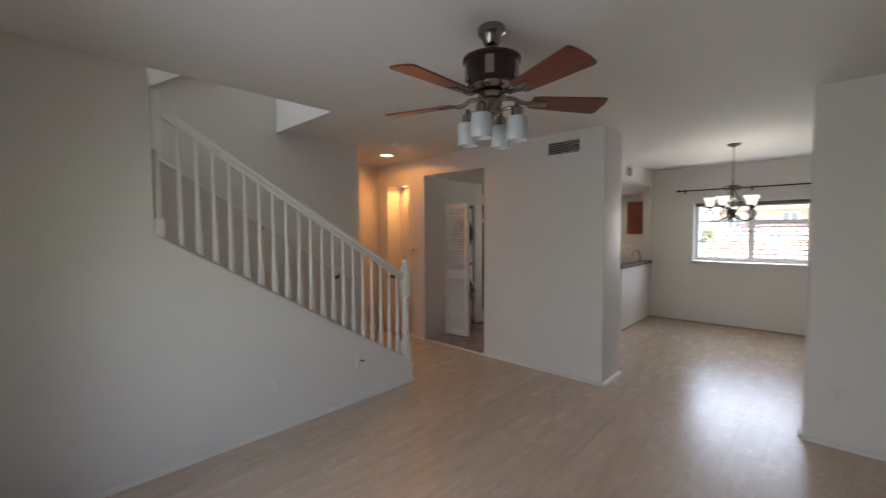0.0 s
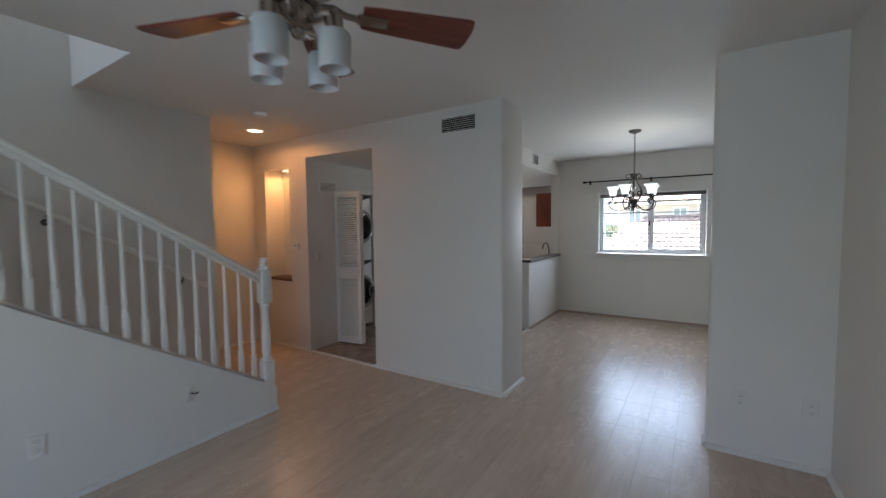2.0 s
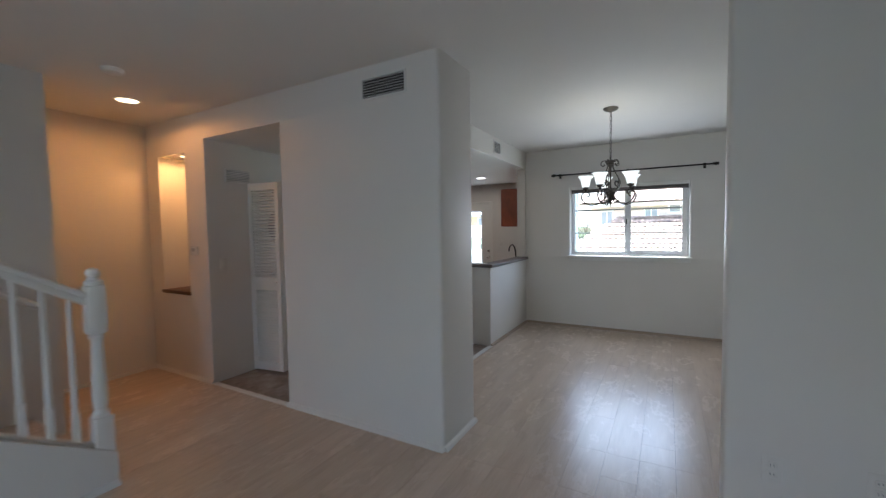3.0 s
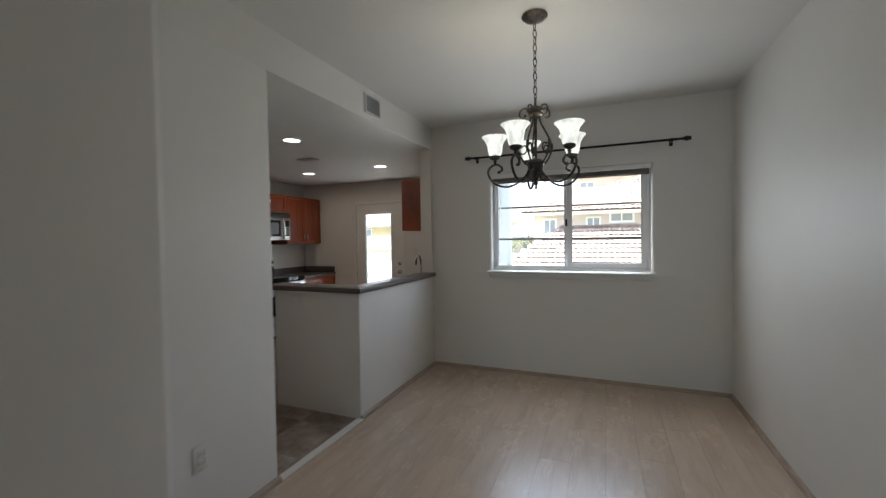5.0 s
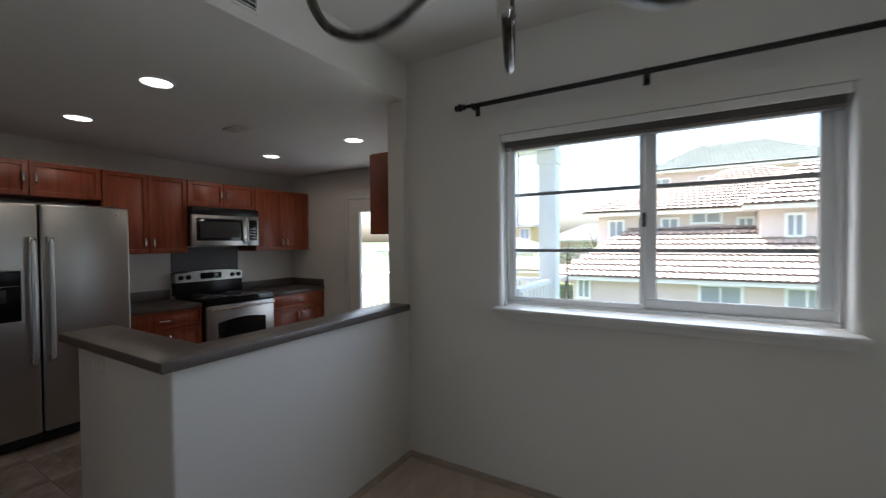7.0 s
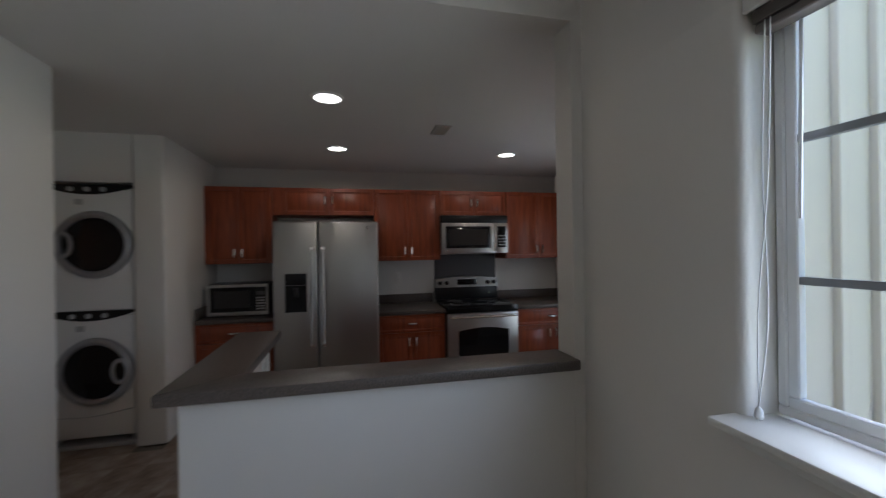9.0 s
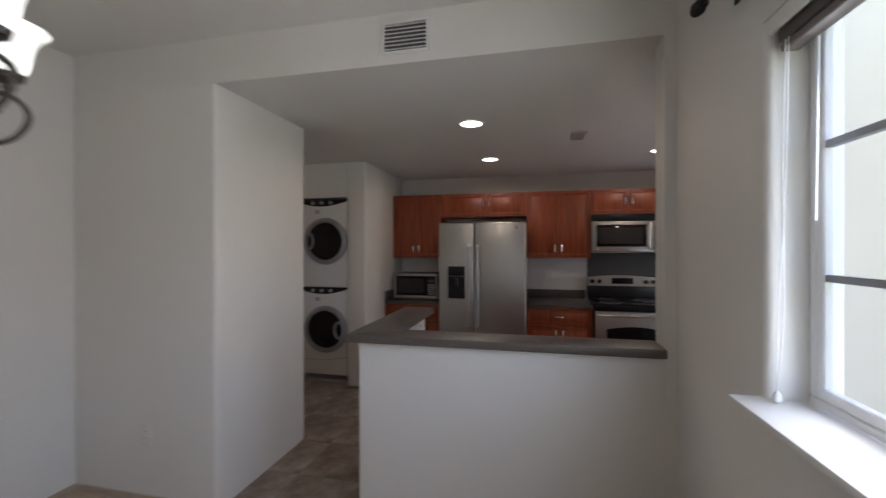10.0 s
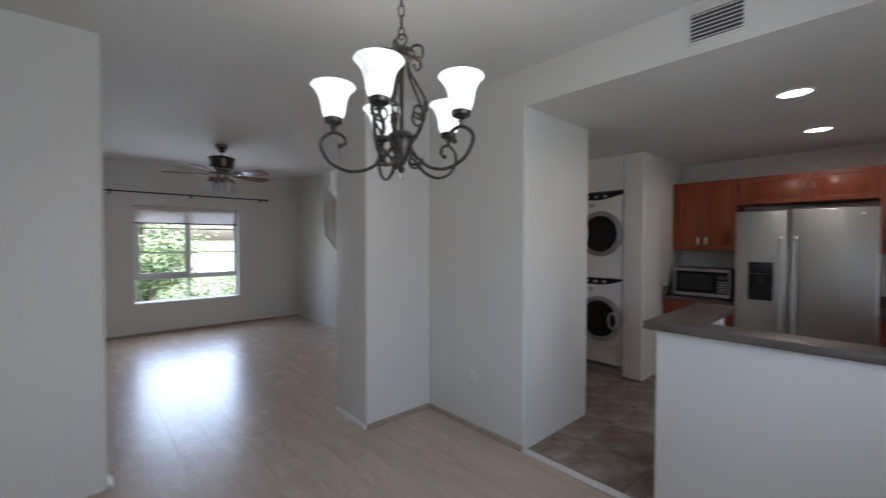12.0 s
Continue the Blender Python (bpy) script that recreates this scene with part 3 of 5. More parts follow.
def ceiling_fan(x, y):
    t = thing("ceiling_fan", "ceiling fan with five mahogany blades and four unlit white glass shades", "fan", pose(x, y, 0))
    bm = bmesh.new()
    lathe(bm, [(0.062, H - 0.0005), (0.068, H - 0.012), (0.066, H - 0.036), (0.052, H - 0.05), (0.043, H - 0.072), (0.034, H - 0.086), (0.012, H - 0.089)], 32)
    part("canopy", bm, NICKEL, t, "aged nickel canopy")
    bm = bmesh.new()
    lathe(bm, [(0.012, H - 0.088), (0.012, 2.338)], 14)
    part("downrod", bm, NICKEL, t)
    bm = bmesh.new()
    lathe(bm, [(0.03, 2.346), (0.125, 2.348), (0.142, 2.340), (0.142, 2.328), (0.132, 2.321), (0.124, 2.274), (0.116, 2.224), (0.118, 2.216), (0.09, 2.212)], 40)
    part("motor_housing", bm, DARKWOOD, t, "dark wood drum housing")
    for k in range(5):
        bm = bmesh.new()
        box(bm, 0.116, 0.131, -0.02, 0.02, 2.232, 2.318, 0.002, 1, pose(0, 0, 0, 0, 0, 72 * k - 58))
        part("plate", bm, NICKEL, t, "nickel plate on the drum")
    bm = bmesh.new()
    lathe(bm, [(0.105, 2.215), (0.098, 2.202), (0.07, 2.187), (0.052, 2.182), (0.05, 2.170), (0.07, 2.166), (0.072, 2.150), (0.052, 2.144), (0.05, 2.109), (0.042, 2.092), (0.022, 2.080), (0.024, 2.064), (0.018, 2.054), (0.004, 2.048)], 36)
    part("hub", bm, NICKEL, t, "aged nickel hub")
    zb = 2.147
    bm = bmesh.new()
    out = []
    for px, w in ((0.2, 0.048), (0.24, 0.054), (0.38, 0.064), (0.52, 0.073), (0.566, 0.076), (0.578, 0.07), (0.586, 0.03)):
        out.append((px, w))
    top = [(px, w) for px, w in out] + [(px, -w) for px, w in reversed(out)]
    lo = [bm.verts.new((a, b, -0.004)) for a, b in top]
    hi = [bm.verts.new((a, b, 0.004)) for a, b in top]
    bm.faces.new(lo[::-1])
    bm.faces.new(hi)
    for k in range(len(top)):
        bm.faces.new((lo[k], lo[(k + 1) % len(top)], hi[(k + 1) % len(top)], hi[k]))
    blade = mesh_of("blade", bm, BLADE)
    bm = bmesh.new()
    tube(bm, [(0.06, 0, 0.012), (0.11, 0, 0.016), (0.15, 0, -0.004), (0.19, 0, -0.008)], 0.011, 8)
    box(bm, 0.185, 0.285, -0.024, 0.024, -0.0105, -0.0045, 0.003)
    iron_me = mesh_of("blade_iron", bm, NICKEL)
    for k in range(5):
        r = pose(0, 0, zb, 0, 0, -91 + 72 * k) @ pose(0, 0, 0, -12, 0, 0)
        for nm, me in (("blade", blade), ("blade_iron", iron_me)):
            o = new(nm, me)
            o.matrix_basis = r
            o.parent = t
    for k in range(4):
        a = -75 + 90 * k
        r = pose(0, 0, 0, 0, 0, a)
        bm = bmesh.new()
        tube(bm, [r @ Vector(p) for p in ((0.03, 0, 2.089), (0.09, 0, 2.099), (0.125, 0, 2.094), (0.128, 0, 2.074))], 0.009, 8)
        lathe(bm, [(0.012, 2.119), (0.012, 2.104), (0.027, 2.092), (0.028, 2.049), (0.024, 2.047)], 18, r @ pose(0.128, 0, 0))
        arm = part("lamp_arm", bm, NICKEL, t)
        bm = bmesh.new()
        lathe(bm, [(0.02, 2.054), (0.046, 2.049), (0.05, 2.034), (0.05, 1.944), (0.047, 1.939), (0.046, 1.944), (0.046, 2.034), (0.02, 2.044)], 28, r @ pose(0.128, 0, 0), cap=False)
        part("shade", bm, FROST, arm, "white opal glass cylinder shade")
        bm = bmesh.new()
        lathe(bm, [(0.012, 2.049), (0.014, 2.024), (0.022, 1.989), (0.018, 1.969), (0.004, 1.959)], 16, r @ pose(0.128, 0, 0))
        part("bulb", bm, FROST, arm)
    return t


ceiling_fan(0.9, -2.205)

# ---- chandelier ----


def spline(pts, n=8):
    """Points on a smooth line through pts."""
    p = [Vector(q) for q in pts]
    p = [2 * p[0] - p[1]] + p + [2 * p[-1] - p[-2]]
    out = []
    for i in range(1, len(p) - 2):
        for k in range(n):
            s = k / n
            out.append(0.5 * (2 * p[i] + (p[i + 1] - p[i - 1]) * s + (2 * p[i - 1] - 5 * p[i] + 4 * p[i + 1] - p[i + 2]) * s * s
                              + (3 * p[i] - p[i - 1] - 3 * p[i + 1] + p[i + 2]) * s ** 3))
    return out + [p[-2]]


def ball(bm, c, r, n=10):
    lathe(bm, [(r * math.sin(a) + 0.0002, -r * math.cos(a)) for a in (0.1, 0.6, 1.1, 1.57, 2.04, 2.54, 3.04)], n, pose(*c))


def chandelier(x, y, turn):
    t = thing("chandelier", "bronzed iron scroll chandelier with five lit alabaster glass bells", "chandelier", pose(x, y, 0, 0, 0, turn))
    t.scale = (1.06, 1.06, 1.0)

    def squat(bm, k):
        for v in bm.verts:
            v.co.z = 1.6 + (v.co.z - 1.6) * k
    bm = bmesh.new()
    lathe(bm, [(0.062, H - 0.0005), (0.064, H - 0.008), (0.05, H - 0.022), (0.02, H - 0.034), (0.008, H - 0.04)], 28)
    part("canopy", bm, IRON, t)
    bm = bmesh.new()
    z, k = H - 0.036, 0
    while z > 2.055:
        s = [(0.009 * math.cos(a), 0, z - 0.022 + 0.022 * math.sin(a)) for a in (k_ * math.pi / 6 for k_ in range(12))]
        r = pose(0, 0, 0, 0, 0, 90 * (k % 2) + 20)
        tube(bm, [r @ Vector(q) for q in s], 0.0026, 6, closed=True)
        z -= 0.037
        k += 1
    tube(bm, [(0.02 * math.cos(a), 0, 2.045 + 0.02 * math.sin(a)) for a in (k_ * math.pi / 8 for k_ in range(16))], 0.003, 6, closed=True)
    part("chain", bm, IRON, t, "bronzed chain")
    bm = bmesh.new()
    lathe(bm, [(0.006, 2.05), (0.012, 2.045), (0.03, 2.038), (0.044, 2.026), (0.046, 2.018), (0.03, 2.012), (0.036, 2.0), (0.024, 1.985), (0.01, 1.975), (0.007, 1.95), (0.007, 1.76), (0.012, 1.752),
               (0.022, 1.752), (0.04, 1.742), (0.046, 1.73), (0.04, 1.722), (0.036, 1.705), (0.024, 1.67), (0.016, 1.648), (0.011, 1.64), (0.007, 1.632), (0.011, 1.622), (0.009, 1.612), (0.002, 1.606)], 24)
    squat(bm, 0.95)
    part("column", bm, IRON, t, "turned central column")
    bm = bmesh.new()
    box(bm, -0.002, 0.002, -0.006, 0.006, 1.586, 1.609, 0.001, 1)
    part("pull_tab", bm, CHROME, t, "small bright metal tab under the hub")
    for k in range(5):
        r = pose(0, 0, 0, 0, 0, 72 * k)
        bm = bmesh.new()
        arm = spline([(0.03, 0, 1.705), (0.06, 0, 1.658), (0.105, 0, 1.62), (0.16, 0, 1.61), (0.214, 0, 1.638), (0.243, 0, 1.69), (0.24, 0, 1.728), (0.208, 0, 1.753), (0.178, 0, 1.74), (0.172, 0, 1.716), (0.186, 0, 1.705)], 5)
        tube(bm, [r @ q for q in arm], 0.0062, 8)
        ball(bm, r @ Vector((0.187, 0, 1.704)), 0.0095)
        squat(bm, 0.87)
        a_ob = part("arm", bm, IRON, t, "scrolled iron arm")
        bm = bmesh.new()
        rod = spline([(0.012, 0, 1.985), (0.04, 0, 2.035), (0.072, 0, 2.03), (0.078, 0, 2.0), (0.06, 0, 1.985), (0.05, 0, 1.998)], 5)
        tube(bm, [r @ q for q in rod], 0.0045, 7)
        ball(bm, r @ Vector((0.05, 0, 1.998)), 0.007)
        rod = spline([(0.022, 0, 2.005), (0.03, 0, 1.955), (0.062, 0, 1.895), (0.088, 0, 1.84), (0.084, 0, 1.79), (0.055, 0, 1.735), (0.034, 0, 1.722)], 6)
        tube(bm, [r @ q for q in rod], 0.0045, 7)
        for dz in (-0.012, 0.0, 0.012):
            ball(bm, r @ Vector((0.0885, 0, 1.825 + dz)), 0.0085)
        rod = spline([(0.086, 0, 1.80), (0.062, 0, 1.786), (0.044, 0, 1.806), (0.052, 0, 1.832), (0.07, 0, 1.828)], 5)
        tube(bm, [r @ q for q in rod], 0.004, 7)
        ball(bm, r @ Vector((0.07, 0, 1.827)), 0.007)
        squat(bm, 0.95)
        part("scroll", bm, IRON, t)
        bm = bmesh.new()
        foot = spline([(0.03, 0, 1.69), (0.042, 0, 1.672), (0.03, 0, 1.648), (0.042, 0, 1.632), (0.066, 0, 1.634), (0.072, 0, 1.64)], 5)
        tube(bm, [r @ q for q in foot], 0.0045, 7)
        ball(bm, r @ Vector((0.073, 0, 1.641)), 0.0085)
        part("foot_scroll", bm, IRON, t)
        c = r @ pose(0.207, 0, -0.021)
        bm = bmesh.new()
        lathe(bm, [(0.006, 1.752), (0.007, 1.764), (0.01, 1.77), (0.007, 1.775), (0.015, 1.779), (0.027, 1.786), (0.029, 1.798), (0.023, 1.802)], 20, c)
        part("cup", bm, IRON, a_ob, "iron candle cup")
        bm = bmesh.new()
        lathe(bm, [(0.02, 1.799), (0.03, 1.806), (0.036, 1.826), (0.0395, 1.855), (0.046, 1.876), (0.058, 1.894), (0.067, 1.903), (0.065, 1.906), (0.055, 1.896), (0.043, 1.878), (0.0365, 1.855), (0.033, 1.826), (0.02, 1.808)], 32, c, cap=False)
        part("shade", bm, ALAB, a_ob, "lit alabaster glass bell shade")
        d = bpy.data.lights.new("chandelier_bulb", "POINT")
        d.energy, d.color, d.shadow_soft_size = 0.085, (1.0, 0.9, 0.74), 0.03
        lamp = new("chandelier_bulb", d)
        lamp.matrix_basis = pose(x, y, 0, 0, 0, turn) @ r @ pose(0.219, 0, 1.858)
    return t


chandelier(1.348, 1.902, 109.3)

# ---- windows ----


RODM = mat("dark_iron_rod", (0.022, 0.019, 0.017), 0.45, 0.5)


def curtain_rod(label, x0, x1, y, z, brackets, face, double=True):
    """Rod along x, off the wall plane y; face -1: room on the -y side."""
    t = thing("curtain_rod", label, "curtain rod")
    off = 0.075 * face
    bm = bmesh.new()
    tube(bm, [(x0 + 0.05, y + off, z), (x1 - 0.05, y + off, z)], 0.0095, 12)
    if double:
        tube(bm, [(x0 + 0.08, y + off * 0.55, z + 0.002), (x1 - 0.08, y + off * 0.55, z + 0.002)], 0.006, 10)
    part("rod", bm, RODM, t)
    for xe, s in ((x0 + 0.05, -1), (x1 - 0.05, 1)):
        bm = bmesh.new()
        lathe(bm, [(0.0095, 0), (0.018, 0.004), (0.011, 0.012), (0.019, 0.022), (0.022, 0.034), (0.013, 0.044), (0.018, 0.052), (0.014, 0.06), (0.003, 0.063)], 16, pose(xe, y + off, z, 0, 90 * s, 0))
        part("finial", bm, RODM, t)
    for xb in brackets:
        bm = bmesh.new()
        tube(bm, [(xb, y + 0.006 * face, z - 0.005), (xb, y + off * 0.6, z - 0.012), (xb, y + off, z - 0.011)], 0.008, 8)
        box(bm, xb - 0.014, xb + 0.014, y + 0.0005 * face, y + 0.007 * face, z - 0.04, z + 0.025, 0.002)
        tube(bm, [(xb, y + off + 0.012 * math.cos(a), z + 0.012 * math.sin(a)) for a in (k * math.pi / 6 for k in range(12))], 0.004, 6, closed=True)
        part("bracket", bm, RODM, t)
    return t


curtain_rod("dark iron double curtain rod above the dining window", 0.405, 2.325, YD, 2.121, (0.5, 1.36, 2.2), -1)
curtain_rod("thin dark curtain rod above the living room window", -0.27, 1.93, YL, 2.07, (-0.17, 0.85, 1.82), 1, False)


def window(name, label, x0, x1, z0, z1, yin, face, bars, low=None):
    """A two-light vinyl window in a recess. yin: plane of the inner frame face; face: -1 if the room lies to -y."""
    t = thing(name, label, "window", kind="structure")
    ya, yb = yin, yin - face * 0.06
    f = 0.022
    bm = bmesh.new()
    for b in ((x0, x1, z1 - f, z1), (x0, x1, z0, z0 + f), (x0, x0 + f, z0 + f, z1 - f), (x1 - f, x1, z0 + f, z1 - f)):
        box(bm, b[0], b[1], min(ya, yb), max(ya, yb), b[2], b[3], 0.004, 1)
    part("window_frame", bm, VINYL, t, "white vinyl window frame")
    xm = (x0 + x1) / 2
    zl = z0 + f if low is None else low
    for i, (a, b) in enumerate(((x0 + f, xm), (xm, x1 - f))):
        ys = yin + face * 0.002 - face * (0.016 if i == 0 else 0.036)
        bm = bmesh.new()
        s = 0.024 if i == 0 else 0.05
        for q in ((a, b, z1 - f - s, z1 - f), (a, b, zl, zl + s), (a, a + s, zl + s, z1 - f - s), (b - s, b, zl + s, z1 - f - s)):
            box(bm, q[0], q[1], ys - 0.012, ys + 0.012, q[2], q[3], 0.003, 1)
        sash = part("sash", bm, VINYL, t, "white vinyl sash")
        bm = bmesh.new()
        box(bm, a + s - 0.004, b - s + 0.004, ys - 0.002, ys + 0.002, zl + s - 0.004, z1 - f - s + 0.004)
        g = part("pane", bm, GLASS, sash, "clear glass pane")
        g.visible_shadow = False
        for zb in bars:
            bm = bmesh.new()
            box(bm, a + s, b - s, ys - 0.0085, ys + 0.0085, zb - 0.0085, zb + 0.0085)
            part("muntin", bm, MUNTIN, sash, "grey horizontal glazing bar")
        if low is not None:
            bm = bmesh.new()
            box(bm, a, b, ys - 0.016, ys + 0.016, zl - 0.05, zl, 0.003, 1)
            part("transom_bar", bm, VINYL, t)
            bm = bmesh.new()
            box(bm, a, b, ys - 0.002, ys + 0.002, z0 + f - 0.004, zl - 0.046)
            g = part("lower_pane", bm, GLASS, t, "clear fixed lower pane")
            g.visible_shadow = False
            bm = bmesh.new()
            box(bm, xm - 0.012 + (0.0 if i == 0 else 0.0), xm + 0.012, ys - 0.01, ys + 0.01, z0 + f, zl - 0.05)
            part("mullion", bm, VINYL, t)
    return t


MUNTIN = mat("grey_glazing_bar", (0.3, 0.31, 0.32), 0.45)
x0, x1, z0, z1 = DW
win = window("window_1", "white vinyl sliding window with grey glazing bars and no curtains", x0 + 0.002, x1 - 0.002, z0 + 0.022, z1 - 0.002, YD + 0.09, -1, (1.315, 1.628))
bm = bmesh.new()
box(bm, 1.335, 1.352, YD + 0.064, YD + 0.077, 1.43, 1.50, 0.003, 1)
part("latch", bm, BLACK, win, "dark sash latch")
bm = bmesh.new()
box(bm, x0 - 0.03, x1 + 0.03, YD - 0.075, YD + 0.085, z0 + 0.0005, z0 + 0.021, 0.006)
part("window_sill", bm, TRIM, win, "glossy white painted sill board")
bm = bmesh.new()
box(bm, x0 - 0.02, x1 + 0.015, YD - 0.014, YD - 0.0005, z0 - 0.045, z0 - 0.0005, 0.004)
part("apron", bm, TRIM, win)

BLINDM = mat("brown_blind", (0.17, 0.145, 0.13), 0.45)
SLATW = mat("pale_blind_slat", (0.72, 0.66, 0.65), 0.5)
_n, _l, _b = nodes_of(SLATW)
_t = _n.new("ShaderNodeBsdfTranslucent")
_t.inputs["Color"].default_value = (0.86, 0.8, 0.8, 1)
_x = _n.new("ShaderNodeMixShader")
_x.inputs[0].default_value = 0.7
_l.new(_b.outputs[0], _x.inputs[1])
_l.new(_t.outputs[0], _x.inputs[2])
_l.new(_x.outputs[0], _n["Material Output"].inputs[0])


def blind(label, x0, x1, y, ztop, slats, pitch, half, material, head):
    t = thing("window_blind", label, "blind")
    bm = bmesh.new()
    box(bm, x0, x1, y - 0.028, y + 0.028, ztop - 0.035, ztop - 0.001, 0.003, 1)
    part("headrail", bm, head, t)
    bm = bmesh.new()
    box(bm, x0 + 0.004, x1 - 0.004, -half, half, -0.0011, 0.0011)
    me = mesh_of("slat", bm, material)
    for k in range(slats):
        o = new("slat", me)
        o.matrix_basis = pose(0, y, ztop - 0.04 - pitch * (k + 0.5), 64 if pitch > 0.01 else 0, 0, 0)
        o.parent = t
    bm = bmesh.new()
    zb = ztop - 0.042 - pitch * slats
    box(bm, x0 + 0.004, x1 - 0.004, y - 0.02, y + 0.02, zb - 0.02, zb, 0.003, 1)
    part("bottom_rail", bm, RODM if pitch > 0.01 else head, t)
    return t, zb


bl, zb = blind("dark brown slatted blind drawn fully up under a pale valance", x0 + 0.01, x1 - 0.01, YD + 0.042, z1 - 0.002, 7, 0.004, 0.024, BLINDM, BLINDM)
bm = bmesh.new()
box(bm, x0 + 0.002, x1 - 0.002, YD + 0.002, YD + 0.012, z1 - 0.044, z1 - 0.002, 0.003, 1)
part("valance", bm, TRIM, bl, "pale painted valance strip")
bm = bmesh.new()
for a, b in ((0.0, 0.012), (0.012, -0.004)):
    tube(bm, spline([(x0 + 0.04 + a, YD + 0.02, zb), (x0 + 0.032 + a, YD + 0.018, 1.55), (x0 + 0.03 - a * 0.5 + b, YD + 0.016, 1.25), (x0 + 0.022, YD + 0.012, z0 + 0.05)], 6), 0.0016, 6)
part("cord", bm, VINYL, bl, "white pull cord")
bm = bmesh.new()
lathe(bm, [(0.002, 0.028), (0.008, 0.02), (0.01, 0.006), (0.006, 0.0)], 12, pose(x0 + 0.022, YD + 0.012, z0 + 0.024))
part("cord_tassel", bm, VINYL, bl)
bm = bmesh.new()
tube(bm, [(x0 + 0.085, YD + 0.06, zb), (x0 + 0.078, YD + 0.058, 1.45)], 0.004, 6)
part("tilt_wand", bm, VINYL, bl, "clear tilt wand")

x0, x1, z0, z1 = LW
window("window_2", "white vinyl living room window with grey bars and fixed lower panes", x0 + 0.002, x1 - 0.002, z0 + 0.002, z1 - 0.002, YL - 0.09, 1, (1.197, 1.56), 0.845)
bm = bmesh.new()
box(bm, x0 - 0.0, x1 + 0.0, YL - 0.088, YL + 0.012, z0 + 0.0025, z0 + 0.018, 0.004)
structure("trim_living_sill", bm, TRIM, "white painted sill of the living room window", "trim")
blind("pale slatted blind lowered over the window top with dark bottom rail", x0 + 0.01, x1 - 0.01, YL - 0.05, z1 - 0.004, 12, 0.016, 0.0105, SLATW, SLATW)

# ---- bar ----
bar = bmesh.new()
prism(bar, [(0, YD - 0.046), (-0.115, YD - 0.046), (-0.115, 2.34), (-0.81, 2.34), (-0.81, 2.224), (0, 2.224)], 0, 0.94, (3, 4, 5), 0.012)
structure("wall_bar", bar, WALL, "off-white half wall between dining room and kitchen", "wall")
bt = thing("bar_top", "L-shaped grey laminate bar top on the half wall", "countertop")
for nm, poly in (("long_run", [(0.045, YD - 0.047), (-0.128, YD - 0.047), (-0.128, 2.3855), (0.045, 2.178)]), ("short_run", [(-0.129, 2.385), (-0.87, 2.385), (-0.87, 2.178), (0.044, 2.178)])):
    bm = bmesh.new()
    prism(bm, poly, 0.941, 0.98)
    bmesh.ops.bevel(bm, geom=[e for e in bm.edges if abs(e.verts[0].co.z - e.verts[1].co.z) < 0.001 and not (e.calc_length() > 0.2 and e.calc_length() < 0.29)], offset=0.006, segments=2, affect="EDGES", profile=0.5)
    part(nm, bm, LAMINATE, bt)

# ---- kitchen cabinets ----
ZC = 0.802        # underside of the worktop is 0.035 below


def pull(bm, y, z, vertical=True, l=0.085):
    pts = [(0.0, -l / 2), (0.02, -l / 2 + 0.008), (0.026, 0), (0.02, l / 2 - 0.008), (0.0, l / 2)]
    if vertical:
        tube(bm, spline([(a, y, z + b) for a, b in pts], 4), 0.0088, 8)
    else:
        tube(bm, spline([(a, y + b, z) for a, b in pts], 4), 0.0088, 8)


def panel_front(bm, y0, y1, z0, z1, drawer=False):
    """A raised-panel front in the yz plane, facing +x, back at x = 0."""
    vs = box(bm, 0, 0.02, y0, y1, z0, z1)
    front = max((f for f in bm.faces if f.verts[0] in vs), key=lambda f: f.calc_center_median().x)
    s = 0.05 if not drawer else 0.026
    for thick, depth in ((0.002, 0.0), (s - 0.002, 0.0), (0.005, -0.011), (0.012, 0.0), (0.02, 0.0095)):
        bmesh.ops.inset_individual(bm, faces=[front], thickness=thick, depth=depth)
    bmesh.ops.bevel(bm, geom=[e for e in bm.edges if all(v.co.x > 0.0195 for v in e.verts) and any(abs(v.co.y - y0) < 0.001 or abs(v.co.y - y1) < 0.001 for v in e.verts) and all(min(abs(v.co.y - y0), abs(v.co.y - y1), abs(v.co.z - z0), abs(v.co.z - z1)) < 0.0005 for v in e.verts)],
                    offset=0.0015, segments=1, affect="EDGES")


def cabinet(label, x, y0, y1, z0, z1, depth, fronts, turn=0, toe=False, group=""):
    """Cabinet with its back at x. fronts: (kind, y0, y1, z0, z1, handle y, handle z)."""
    t = thing("kitchen_cabinet", label, "cabinet", pose(x, 0, 0) if not turn else pose(x, y0 + y1, 0, 0, 0, 180), group)
    bm = bmesh.new()
    if toe:
        box(bm, 0.001, depth - 0.07, y0, y1, z0, z0 + 0.1)
        box(bm, 0.001, depth, y0, y1, z0 + 0.1, z1)
    else:
        box(bm, 0.001, depth, y0, y1, z0, z1, 0.002, 1)
    part("body", bm, CHERRY, t)
    for kind, a, b, c, d, hy, hz in fronts:
        bm = bmesh.new()
        panel_front(bm, a, b, c, d, kind == "drawer")
        f = part(kind, bm, CHERRY, t, "raised-panel cherry front" if kind == "door" else "", pose(depth + 0.0005, 0, 0))
        bm = bmesh.new()
        pull(bm, hy, hz, kind == "door")
        part("handle", bm, CHROME, f, "satin nickel bow handle", pose(0.02, 0, 0))
    return t


def two_doors(y0, y1, z0, z1, hz, g=0.004):
    ym = (y0 + y1) / 2
    return [("door", y0 + g, ym - g / 2, z0 + g, z1 - g, ym - 0.035, hz), ("door", ym + g / 2, y1 - g, z0 + g, z1 - g, ym + 0.035, hz)]


